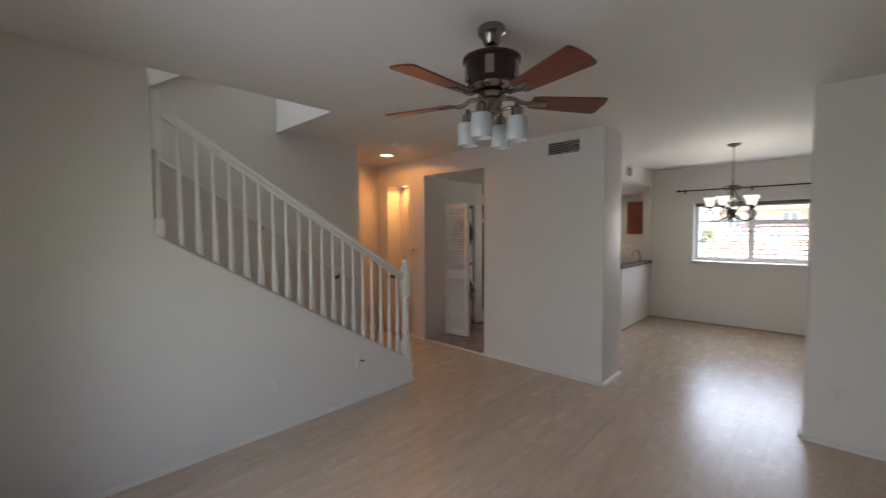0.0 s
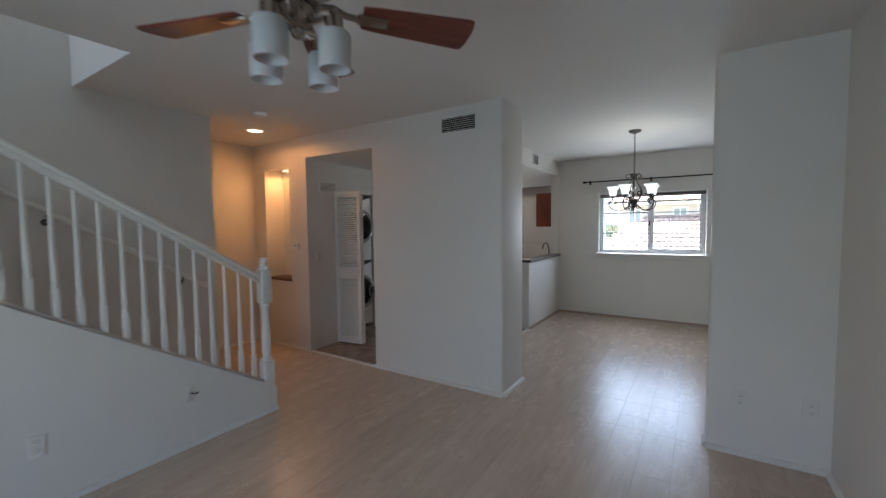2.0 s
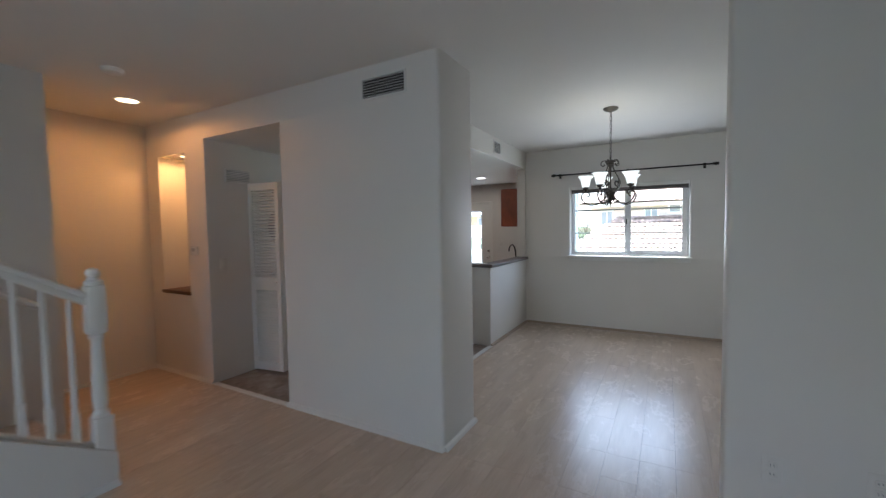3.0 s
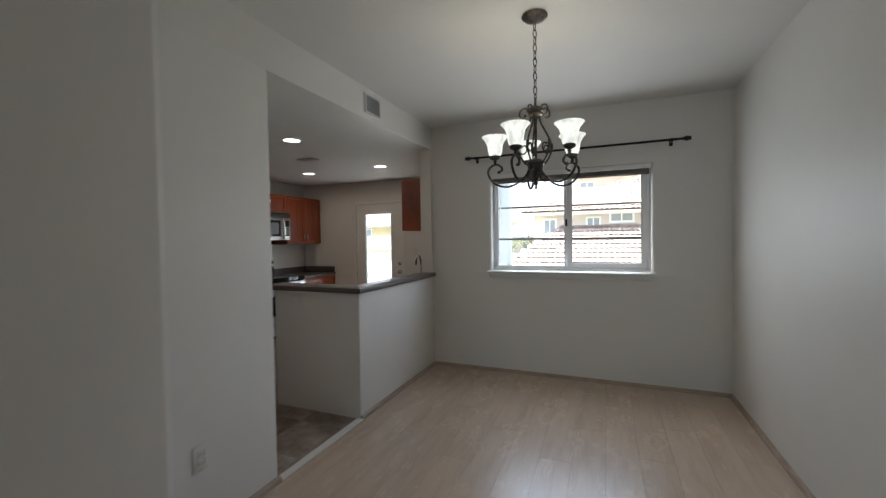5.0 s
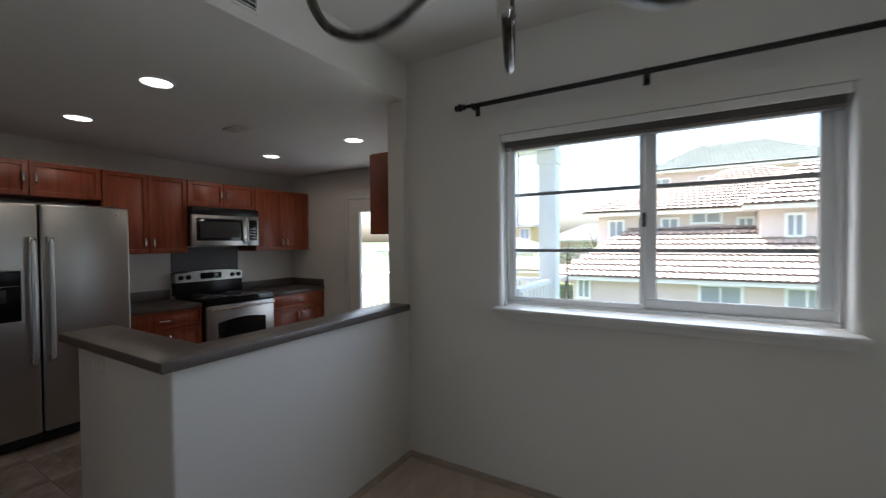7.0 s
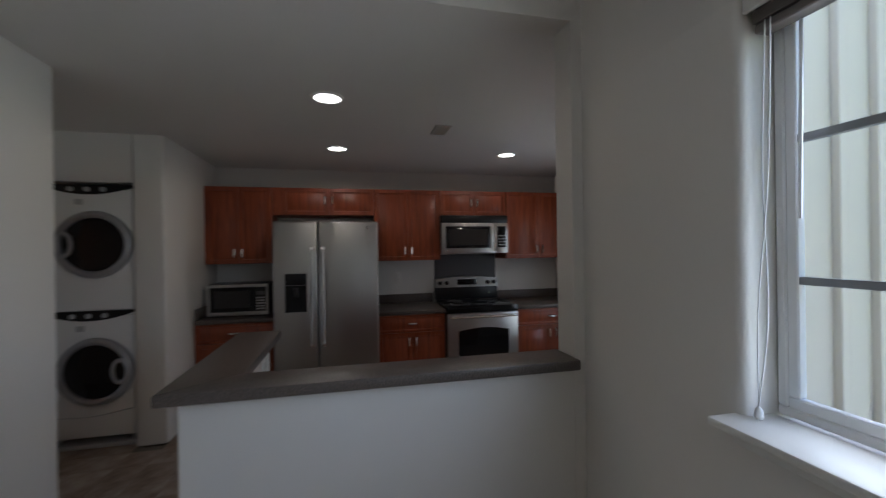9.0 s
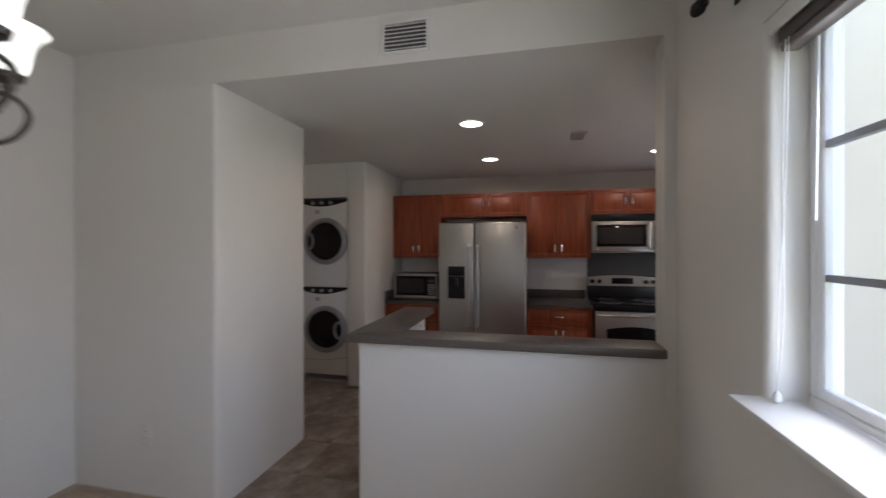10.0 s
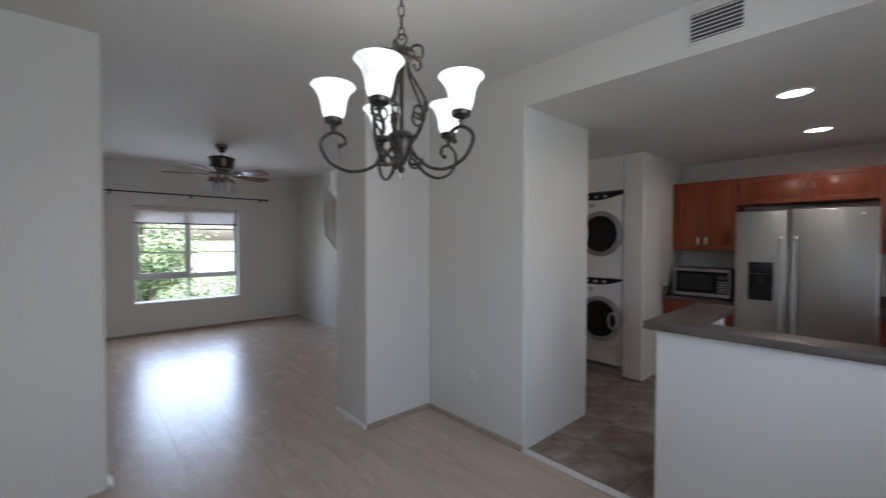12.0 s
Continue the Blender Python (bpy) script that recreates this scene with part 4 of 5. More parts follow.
UB, UT = 1.28, 2.012
WC = "cherry wall cabinet with two raised-panel doors"
cabinet(WC, XK, 1.4225, 2.008, UB, UT, 0.33, two_doors(1.4225, 2.008, UB, UT, 1.38), group="wall cabinets")
cabinet("short cherry wall cabinet above the refrigerator", XK, 2.01, 2.978, 1.742, UT, 0.33, two_doors(2.1, 2.978, 1.742, UT, 1.885), group="wall cabinets")
cabinet(WC, XK, 2.98, 3.663, UB, UT, 0.33, two_doors(2.98, 3.663, UB, UT, 1.38), group="wall cabinets")
cabinet("short cherry wall cabinet above the microwave", XK, 3.665, 4.4, 1.747, UT, 0.33, two_doors(3.665, 4.4, 1.747, UT, 1.88), group="wall cabinets")
cabinet(WC, XK, 4.402, 5.165, UB, UT, 0.33, two_doors(4.402, 5.165, UB, UT, 1.38), group="wall cabinets")
BT = ZC - 0.036
for y0, y1 in ((1.4225, 2.06), (2.99, 3.64), (4.405, 5.172)):
    ym = (y0 + y1) / 2
    fr = [("drawer", y0 + 0.004, y1 - 0.004, BT - 0.165, BT - 0.006, ym, BT - 0.085)] + two_doors(y0, y1, 0.105, BT - 0.17, BT - 0.26)
    cabinet("cherry base cabinet with a drawer over two doors", XK, y0, y1, 0, BT, 0.60, fr, toe=True, group="base cabinets")
cabinet("cherry wall cabinet on the wall beside the balcony door", -0.1205, 3.77, 4.5, 1.425, 2.005, 0.31, two_doors(3.77, 4.5, 1.425, 2.005, 1.53), turn=1, group="wall cabinets")
fr = two_doors(2.36, 3.4, 0.105, BT - 0.02, BT - 0.12) + two_doors(3.4, 4.5, 0.105, BT - 0.02, BT - 0.12)
cabinet("cherry sink base cabinet behind the half wall", -0.1165, 2.36, 4.5, 0, BT, 0.58, fr, turn=1, toe=True, group="base cabinets")


def worktop(label, x0, x1, y0, y1, splash):
    t = thing("worktop", label, "countertop")
    bm = bmesh.new()
    box(bm, x0, x1, y0, y1, BT + 0.001, ZC, 0.006)
    part("slab", bm, LAMINATE, t)
    for b in splash:
        bm = bmesh.new()
        box(bm, *b, ZC + 0.0005, ZC + 0.098, 0.004)
        part("backsplash", bm, LAMINATE, t)
    return t


worktop("dark grey laminate worktop with low backsplash beside the refrigerator", XK + 0.002, -2.45, 1.4225, 2.062, [(XK + 0.002, XK + 0.022, 1.4225, 2.062), (XK + 0.024, -2.47, 1.4225, 1.442)])
worktop("dark grey laminate worktop with low backsplash beside the range", XK + 0.002, -2.45, 2.988, 3.644, [(XK + 0.002, XK + 0.022, 2.988, 3.644)])
worktop("dark grey laminate worktop with backsplash in the kitchen corner", XK + 0.002, -2.45, 4.401, YK - 0.002, [(XK + 0.002, XK + 0.022, 4.401, YK - 0.002), (XK + 0.024, -2.47, YK - 0.022, YK - 0.002)])
sw = worktop("dark grey laminate sink worktop behind the half wall", -0.73, -0.1165, 2.342, 4.53, [(-0.142, -0.122, 3.63, 4.53)])
bm = bmesh.new()
box(bm, -0.66, -0.27, 3.6, 4.35, ZC + 0.0005, ZC + 0.006, 0.003)
part("sink_rim", bm, STEEL, sw, "stainless steel sink rim")

fa = thing("faucet", "dark gooseneck kitchen faucet at the sink", "faucet", pose(-0.22, 3.78, ZC))
bm = bmesh.new()
lathe(bm, [(0.026, 0.0005), (0.024, 0.012), (0.014, 0.02), (0.012, 0.05)], 18)
tube(bm, spline([(0, 0, 0.04), (0, 0, 0.2), (-0.03, 0.04, 0.29), (-0.1, 0.14, 0.335), (-0.19, 0.265, 0.29), (-0.22, 0.305, 0.22)], 6), 0.011, 10)
part("spout", bm, IRON, fa)
bm = bmesh.new()
tube(bm, [(-0.012, 0.012, 0.04), (-0.05, 0.06, 0.09), (-0.11, 0.14, 0.12)], 0.009, 8)
part("lever", bm, IRON, fa)

# ---- refrigerator ----


def fridge():
    t = thing("refrigerator", "stainless side-by-side refrigerator with water dispenser", "refrigerator", pose(-2.245, 2.541, 0))
    W, Z = 0.885, 1.65
    bm = bmesh.new()
    box(bm, -0.80, -0.075, -W / 2, W / 2, 0.02, Z - 0.02, 0.006)
    part("body", bm, DKGREY, t, "dark grey cabinet")
    bm = bmesh.new()
    box(bm, -0.075, -0.03, -W / 2 + 0.02, W / 2 - 0.02, 0.02, 0.075, 0.004)
    part("kick_grille", bm, BLACK, t)
    bm = bmesh.new()
    box(bm, -0.35, -0.06, -W / 2 + 0.05, W / 2 - 0.05, Z - 0.02, Z + 0.012, 0.006)
    part("hinge_cover", bm, DKGREY, t)
    ys = -0.075
    for nm, a, b in (("freezer_door", -W / 2, ys - 0.004), ("fridge_door", ys + 0.004, W / 2)):
        bm = bmesh.new()
        box(bm, -0.073, 0.0, a, b, 0.085, Z, 0.016, 3)
        d = part(nm, bm, STEEL, t, "brushed stainless door")
        hy = ys - 0.045 if nm == "freezer_door" else ys + 0.045
        bm = bmesh.new()
        tube(bm, spline([(0.0, hy, 1.42), (0.045, hy, 1.41), (0.055, hy, 1.34), (0.06, hy, 1.0), (0.055, hy, 0.66), (0.045, hy, 0.59), (0.0, hy, 0.58)], 5), 0.0135, 10)
        hd = part("handle", bm, STEEL, d, "long bowed steel handle")
        for zc_ in (1.405, 0.595):
            bm = bmesh.new()
            box(bm, 0.0005, 0.06, hy - 0.0165, hy + 0.0165, zc_ - 0.022, zc_ + 0.022, 0.006)
            part("end_cap", bm, CHROME, hd, "bright handle end cap")
        if nm == "freezer_door":
            bm = bmesh.new()
            for q in ((-0.36, -0.155, 1.2, 1.215), (-0.36, -0.155, 0.85, 0.87), (-0.36, -0.345, 0.87, 1.2), (-0.17, -0.155, 0.87, 1.2)):
                box(bm, 0.0005, 0.008, q[0], q[1], q[2], q[3], 0.002, 1)
            part("dispenser_frame", bm, STEEL, d)
            bm = bmesh.new()
            box(bm, 0.0005, 0.003, -0.345, -0.17, 0.87, 1.1)
            part("dispenser_recess", bm, BLACKGLASS, d, "black dispenser recess")
            bm = bmesh.new()
            box(bm, 0.0005, 0.007, -0.345, -0.17, 1.102, 1.2, 0.003)
            part("dispenser_panel", bm, BLACK, d, "black control panel")
            bm = bmesh.new()
            box(bm, 0.003, 0.02, -0.275, -0.24, 1.0, 1.08, 0.004)
            part("paddle", bm, SCREEN, d)
        else:
            bm = bmesh.new()
            lathe(bm, [(0.011, 0), (0.011, 0.002), (0.009, 0.003)], 18, pose(0.0005, W / 2 - 0.09, Z - 0.055, 0, 90, 0))
            part("badge", bm, CHROME, d, "small round badge")
    return t


fridge()

# ---- range ----


def range_cooker():
    t = thing("range", "stainless electric range with black glass cooktop", "oven", pose(-2.405, 4.022, 0))
    W, Z = 0.738, 0.822
    bm = bmesh.new()
    box(bm, -0.64, -0.035, -W / 2, W / 2, 0.02, Z - 0.061, 0.004)
    part("body", bm, BLACK, t, "black enamelled body")
    bm = bmesh.new()
    box(bm, -0.6, 0.006, -W / 2, W / 2, Z - 0.06, Z + 0.006, 0.012)
    top = part("cooktop", bm, BLACKGLASS, t, "black glass cooktop")
    for bx, by, r in ((-0.18, -0.19, 0.1), (-0.18, 0.19, 0.08), (-0.43, -0.19, 0.075), (-0.43, 0.19, 0.1)):
        bm = bmesh.new()
        lathe(bm, [(r, 0.0), (r, 0.0006), (r - 0.004, 0.0006), (r - 0.004, 0.0)], 36, pose(bx, by, Z + 0.0062), cap=False)
        part("burner_ring", bm, GREYP, top)
    bm = bmesh.new()
    pts = [(-0.655, Z - 0.01), (-0.575, Z - 0.01), (-0.60, Z + 0.14), (-0.605, Z + 0.15), (-0.655, Z + 0.15)]
    box(bm, -0.655, -0.58, -W / 2 + 0.004, W / 2 - 0.004, Z + 0.007, Z + 0.145, 0.004)
    part("backguard", bm, BLACK, t, "black glass backguard")
    bm = bmesh.new()
    n = 14
    lo, hi = [], []
    for k in range(n + 1):
        s = -1 + 2 * k / n
        lo.append((s * (W / 2 - 0.002), Z + 0.14))
        hi.append((s * (W / 2 - 0.002), Z + 0.232 + 0.022 * (1 - s * s)))
    rings = []
    for xx in (-0.655, -0.575):
        rings.append([bm.verts.new((xx, y, z)) for y, z in lo + hi[::-1]])
    bm.faces.new(rings[0][::-1])
    bm.faces.new(rings[1])
    m_ = len(rings[0])
    for k in range(m_):
        bm.faces.new((rings[0][k], rings[0][(k + 1) % m_], rings[1][(k + 1) % m_], rings[1][k]))
    cp = part("control_panel", bm, STEEL, t, "curved stainless control panel")
    bm = bmesh.new()
    box(bm, -0.5745, -0.569, -0.115, 0.115, Z + 0.165, Z + 0.228, 0.003)
    part("display", bm, BLACKGLASS, cp, "black clock display")
    for ky in (-0.315, -0.24, 0.24, 0.315):
        bm = bmesh.new()
        lathe(bm, [(0.023, 0), (0.022, 0.018), (0.016, 0.024), (0.003, 0.025)], 20, pose(-0.5745, ky, Z + 0.19, 0, 90, 0))
        part("knob", bm, BLACK, cp, "black control knob")
    bm = bmesh.new()
    box(bm, -0.034, 0.0, -W / 2 + 0.002, W / 2 - 0.002, 0.22, Z - 0.066, 0.008)
    d = part("oven_door", bm, STEEL, t, "stainless oven door")
    bm = bmesh.new()
    pts = [(-0.24, 0.32), (0.24, 0.32), (0.26, 0.36), (0.26, 0.585)] + [(0.26 - 0.52 * k / 8, 0.585 + 0.03 * math.sin(math.pi * k / 8)) for k in range(1, 8)] + [(-0.26, 0.585), (-0.26, 0.36)]
    a = [bm.verts.new((0.0005, y, z)) for y, z in pts]
    b = [bm.verts.new((0.004, y, z)) for y, z in pts]
    bm.faces.new(a[::-1])
    bm.faces.new(b)
    for k in range(len(pts)):
        bm.faces.new((a[k], a[(k + 1) % len(pts)], b[(k + 1) % len(pts)], b[k]))
    part("oven_window", bm, BLACKGLASS, d, "black oven window")
    bm = bmesh.new()
    tube(bm, spline([(0.0, -0.34, 0.725), (0.045, -0.33, 0.728), (0.055, -0.2, 0.728), (0.057, 0.0, 0.728), (0.055, 0.2, 0.728), (0.045, 0.33, 0.728), (0.0, 0.34, 0.725)], 5), 0.013, 10)
    part("handle", bm, CHROME, d, "steel bar handle")
    bm = bmesh.new()
    box(bm, -0.034, 0.0, -W / 2 + 0.002, W / 2 - 0.002, 0.06, 0.21, 0.008)
    part("drawer", bm, STEEL, t)
    return t


range_cooker()
bm = bmesh.new()
box(bm, XK + 0.0005, XK + 0.008, 3.665, 4.395, ZC + 0.02, 1.33, 0.001, 1)
solid("splash_panel", bm, DKGREY, "dark grey splash panel on the wall behind the range", "panel")


def microwave_hood():
    t = thing("range_microwave", "stainless microwave mounted above the range", "microwave", pose(-2.65, 4.022, 0))
    W, z0, z1 = 0.73, 1.345, 1.742
    bm = bmesh.new()
    box(bm, -0.425, -0.03, -W / 2, W / 2, z0, z1, 0.004)
    part("body", bm, BLACK, t, "black casing")
    bm = bmesh.new()
    box(bm, -0.03, 0.0, -W / 2, W / 2, z1 - 0.076, z1, 0.006)
    part("vent_grille", bm, BLACK, t, "black top vent grille")
    bm = bmesh.new()
    box(bm, -0.03, 0.002, -W / 2, W / 2 - 0.135, z0, z1 - 0.078, 0.008)
    d = part("door", bm, STEEL, t, "stainless door frame")
    bm = bmesh.new()
    box(bm, 0.0022, 0.006, -W / 2 + 0.045, W / 2 - 0.2, z0 + 0.055, z1 - 0.115, 0.003)
    part("window", bm, BLACKGLASS, d, "black door window")
    bm = bmesh.new()
    box(bm, 0.0062, 0.0072, -W / 2 + 0.08, W / 2 - 0.23, z0 + 0.085, z1 - 0.145, 0.0004, 1)
    part("mesh_screen", bm, SCREEN, d)
    bm = bmesh.new()
    hy = W / 2 - 0.16
    tube(bm, spline([(0.0, hy, z0 + 0.03), (0.03, hy, z0 + 0.045), (0.042, hy, z0 + 0.17), (0.03, hy, z1 - 0.11), (0.0, hy, z1 - 0.09)], 6), 0.012, 10)
    part("handle", bm, CHROME, d, "curved steel handle")
    bm = bmesh.new()
    box(bm, -0.03, 0.002, W / 2 - 0.133, W / 2, z0, z1 - 0.078, 0.006)
    c = part("control_panel", bm, STEEL, t)
    bm = bmesh.new()
    box(bm, 0.0022, 0.005, W / 2 - 0.12, W / 2 - 0.025, z0 + 0.06, z1 - 0.115, 0.002)
    k = part("keypad", bm, BLACKGLASS, c, "black keypad")
    for i in range(4):
        for j in range(3):
            bm = bmesh.new()
            y, z = W / 2 - 0.108 + j * 0.026, z0 + 0.08 + i * 0.032
            box(bm, 0.0052, 0.006, y, y + 0.018, z, z + 0.014)
            part("key", bm, GREYP, k)
    bm = bmesh.new()
    lathe(bm, [(0.012, 0), (0.012, 0.002), (0.01, 0.003)], 18, pose(0.0022, -W / 2 + 0.06, z0 + 0.028, 0, 90, 0))
    part("badge", bm, CHROME, d)
    return t


microwave_hood()


def counter_microwave():
    t = thing("microwave", "stainless countertop microwave on the worktop", "microwave", pose(-2.6, 1.735, ZC + 0.0005))
    W, Hh = 0.52, 0.295
    bm = bmesh.new()
    box(bm, -0.38, -0.02, -W / 2, W / 2, 0.01, Hh, 0.005)
    part("body", bm, BLACK, t, "black casing")
    bm = bmesh.new()
    for fx in (-0.34, -0.06):
        for fy in (-0.22, 0.22):
            lathe(bm, [(0.014, 0), (0.014, 0.011)], 10, pose(fx, fy, 0))
    part("feet", bm, BLACK, t)
    bm = bmesh.new()
    for q in ((-W / 2, W / 2, Hh - 0.028, Hh), (-W / 2, W / 2, 0.01, 0.045), (-W / 2, -W / 2 + 0.03, 0.045, Hh - 0.028), (W / 2 - 0.02, W / 2, 0.045, Hh - 0.028)):
        box(bm, -0.02, 0.0, q[0], q[1], q[2], q[3], 0.003, 1)
    part("front_frame", bm, STEEL, t, "stainless front frame")
    bm = bmesh.new()
    box(bm, -0.02, -0.003, -W / 2 + 0.03, W / 2 - 0.115, 0.045, Hh - 0.028, 0.002, 1)
    d = part("door", bm, BLACKGLASS, t, "black glass door")
    bm = bmesh.new()
    box(bm, -0.0028, -0.0015, -W / 2 + 0.06, W / 2 - 0.16, 0.08, Hh - 0.06)
    part("window", bm, SCREEN, d, "dark door window")
    bm = bmesh.new()
    box(bm, -0.02, -0.002, W / 2 - 0.113, W / 2 - 0.02, 0.045, Hh - 0.028, 0.002, 1)
    c = part("control_panel", bm, BLACK, t, "black control panel")
    for i in range(5):
        for j in range(3):
            bm = bmesh.new()
            y, z = W / 2 - 0.105 + j * 0.026, 0.06 + i * 0.025
            box(bm, -0.0018, -0.0006, y, y + 0.02, z, z + 0.015)
            part("key", bm, GREYP, c)
    bm = bmesh.new()
    box(bm, -0.0018, -0.0006, W / 2 - 0.105, W / 2 - 0.032, 0.195, 0.228)
    part("display", bm, DKGREY, c)
    return t


counter_microwave()

# ---- laundry ----


RING = mat("silver_ring", (0.34, 0.34, 0.35), 0.3, 0.5)


def front_loader(name, label, z0, handle_left):
    t = thing(name, label, "washing machine" if name == "washing_machine" else "dryer", pose(-1.975, 0.921, z0))
    W, Hh = 0.56, 0.9
    bm = bmesh.new()
    box(bm, -0.6, -0.02, -W / 2, W / 2, 0.0, Hh, 0.01)
    part("cabinet", bm, APPL, t, "white enamelled cabinet")
    bm = bmesh.new()
    box(bm, -0.02, 0.0, -W / 2, W / 2, 0.0, Hh - 0.03, 0.009, 3)
    f = part("front_panel", bm, APPL, t)
    bm = bmesh.new()
    n = 16
    up = [(-W / 2 + W * k / n, Hh + 0.004) for k in range(n + 1)]
    lo = [(-W / 2 + W * k / n, Hh - 0.012 - 0.055 * (1 - (2 * k / n - 1) ** 2)) for k in range(n + 1)]
    r0 = [bm.verts.new((-0.02, y, z)) for y, z in up + lo[::-1]]
    r1 = [bm.verts.new((0.006, y, z)) for y, z in up + lo[::-1]]
    bm.faces.new(r0[::-1])
    bm.faces.new(r1)
    for k in range(len(r0)):
        bm.faces.new((r0[k], r0[(k + 1) % len(r0)], r1[(k + 1) % len(r0)], r1[k]))
    cp = part("control_panel", bm, BLACK, t, "black curved control panel")
    for ky in (-0.1, 0.0, 0.1):
        bm = bmesh.new()
        lathe(bm, [(0.018, 0), (0.017, 0.014), (0.004, 0.016)], 16, pose(0.006, ky, Hh - 0.03, 0, 90, 0))
        part("knob", bm, GREYP, cp)
    bm = bmesh.new()
    box(bm, 0.0005, 0.003, -0.08, -0.03, Hh - 0.14, Hh - 0.1, 0.001, 1)
    part("badge", bm, GREYP, f, "small grey badge")
    zc = 0.474
    bm = bmesh.new()
    lathe(bm, [(0.236, 0.0), (0.242, 0.02), (0.235, 0.04), (0.212, 0.05), (0.194, 0.042), (0.19, 0.02)], 48, pose(0.0005, 0.046, zc, 0, 90, 0), cap=False)
    d = part("door", bm, RING, t, "round grey-silver door ring")
    bm = bmesh.new()
    lathe(bm, [(0.195, 0.02), (0.186, 0.036), (0.13, 0.05), (0.07, 0.056), (0.002, 0.058)], 48, pose(0.0005, 0.046, zc, 0, 90, 0))
    part("door_glass", bm, BLACKGLASS, d, "dark convex door glass")
    s = -1 if handle_left else 1
    bm = bmesh.new()
    tube(bm, [(0.055, 0.046 + s * 0.165 + 0.045 * math.cos(a), zc + 0.08 * math.sin(a)) for a in (k * math.pi / 12 for k in range(24))], 0.014, 8, closed=True)
    part("handle_ring", bm, RING, d, "oval door handle")
    if name == "washing_machine":
        bm = bmesh.new()
        tube(bm, spline([(0.002, -0.27, 0.16), (0.002, 0.0, 0.15), (0.002, 0.27, 0.19)], 6), 0.003, 6)
        part("panel_seam", bm, GREYP, f)
    return t


front_loader("washing_machine", "white front-loading washer under the dryer", 0.082, False)
ped = thing("appliance_base", "dark grey metal tray under the stacked washer", "base", pose(-1.975, 0.921, 0))
bm = bmesh.new()
box(bm, -0.6, -0.008, -0.28, 0.28, 0.0005, 0.03, 0.003)
part("tray", bm, GREYP, ped)
for fx in (-0.55, -0.08):
    for fy in (-0.24, 0.24):
        bm = bmesh.new()
        lathe(bm, [(0.025, 0.03), (0.025, 0.06), (0.015, 0.065), (0.015, 0.0815)], 12, pose(fx, fy, 0))
        part("levelling_foot", bm, GREYP, ped)
front_loader("tumble_dryer", "white front-loading dryer stacked on the washer", 0.9865, True)


def louvre_leaf(name, t, m, w, z1):
    d = part(name, bmesh_box_frame(w, z1), TRIM, t, "white louvred leaf", m)
    bm = bmesh.new()
    box(bm, 0.045, w - 0.045, -0.011, 0.011, -0.0022, 0.0022)
    me = mesh_of("louvre", bm, TRIM)
    n = 0
    for a, b in ((0.1, 0.82), (0.95, z1 - 0.07)):
        k = int((b - a) / 0.0265)
        for i in range(k):
            o = new("louvre", me)
            o.matrix_basis = pose(0, 0, a + (b - a) * (i + 0.5) / k, 42, 0, 0)
            o.parent = d
    return d


def bmesh_box_frame(w, z1):
    bm = bmesh.new()
    for b in ((0, 0.045, 0.012, z1), (w - 0.045, w, 0.012, z1), (0.045, w - 0.045, 0.012, 0.1), (0.045, w - 0.045, 0.82, 0.95), (0.045, w - 0.045, z1 - 0.07, z1)):
        box(bm, b[0], b[1], -0.014, 0.014, b[2], b[3], 0.002, 1)
    return bm


bf = thing("bifold_door", "white louvred bifold closet door standing folded open", "door")
louvre_leaf("front_leaf", bf, pose(-1.855, 0.432, 0, 0, 0, 9), 0.375, 1.885)
louvre_leaf("rear_leaf", bf, pose(-1.865, 0.475, 0, 0, 0, 9), 0.375, 1.885)
bm = bmesh.new()
lathe(bm, [(0.008, 0), (0.008, 0.012), (0.016, 0.022), (0.012, 0.03), (0.002, 0.032)], 14, pose(-1.52, 0.467, 0.9, 90, 0, 9))
part("knob", bm, TRIM, bf)

# ---- balcony door ----
door = thing("door_1", "white exterior door with a tall glass light, closed", "door", kind="structure")
a, b, zt = KD
bm = bmesh.new()
for q in ((a, a + 0.035, 0, zt), (b - 0.035, b, 0, zt), (a + 0.035, b - 0.035, zt - 0.035, zt)):
    box(bm, q[0] + 0.001, q[1] - 0.001, YK + 0.002, YK + 0.12, q[2], q[3] - 0.001, 0.003, 1)
part("door_frame", bm, TRIM, door)
g0, g1, h0, h1 = -1.88, -1.4, 0.42, 1.745
bm = bmesh.new()
for q in ((a + 0.037, g0, 0.01, zt - 0.037), (g1, b - 0.037, 0.01, zt - 0.037), (g0, g1, 0.01, h0), (g0, g1, h1, zt - 0.037)):
    box(bm, q[0], q[1], YK + 0.03, YK + 0.072, q[2], q[3])
leaf = part("leaf", bm, TRIM, door, "white painted door leaf")
bm = bmesh.new()
for q in ((g0 - 0.02, g1 + 0.02, h1 - 0.012, h1 + 0.02), (g0 - 0.02, g1 + 0.02, h0 - 0.02, h0 + 0.012), (g0 - 0.02, g0 + 0.012, h0 + 0.012, h1 - 0.012), (g1 - 0.012, g1 + 0.02, h0 + 0.012, h1 - 0.012)):
    box(bm, q[0], q[1], YK + 0.018, YK + 0.0295, q[2], q[3], 0.004, 1)
part("glass_frame", bm, VINYL, leaf)
bm = bmesh.new()
box(bm, g0, g1, YK + 0.048, YK + 0.052, h0, h1)
g = part("pane", bm, GLASS, leaf, "tall clear glass pane")
g.visible_shadow = False
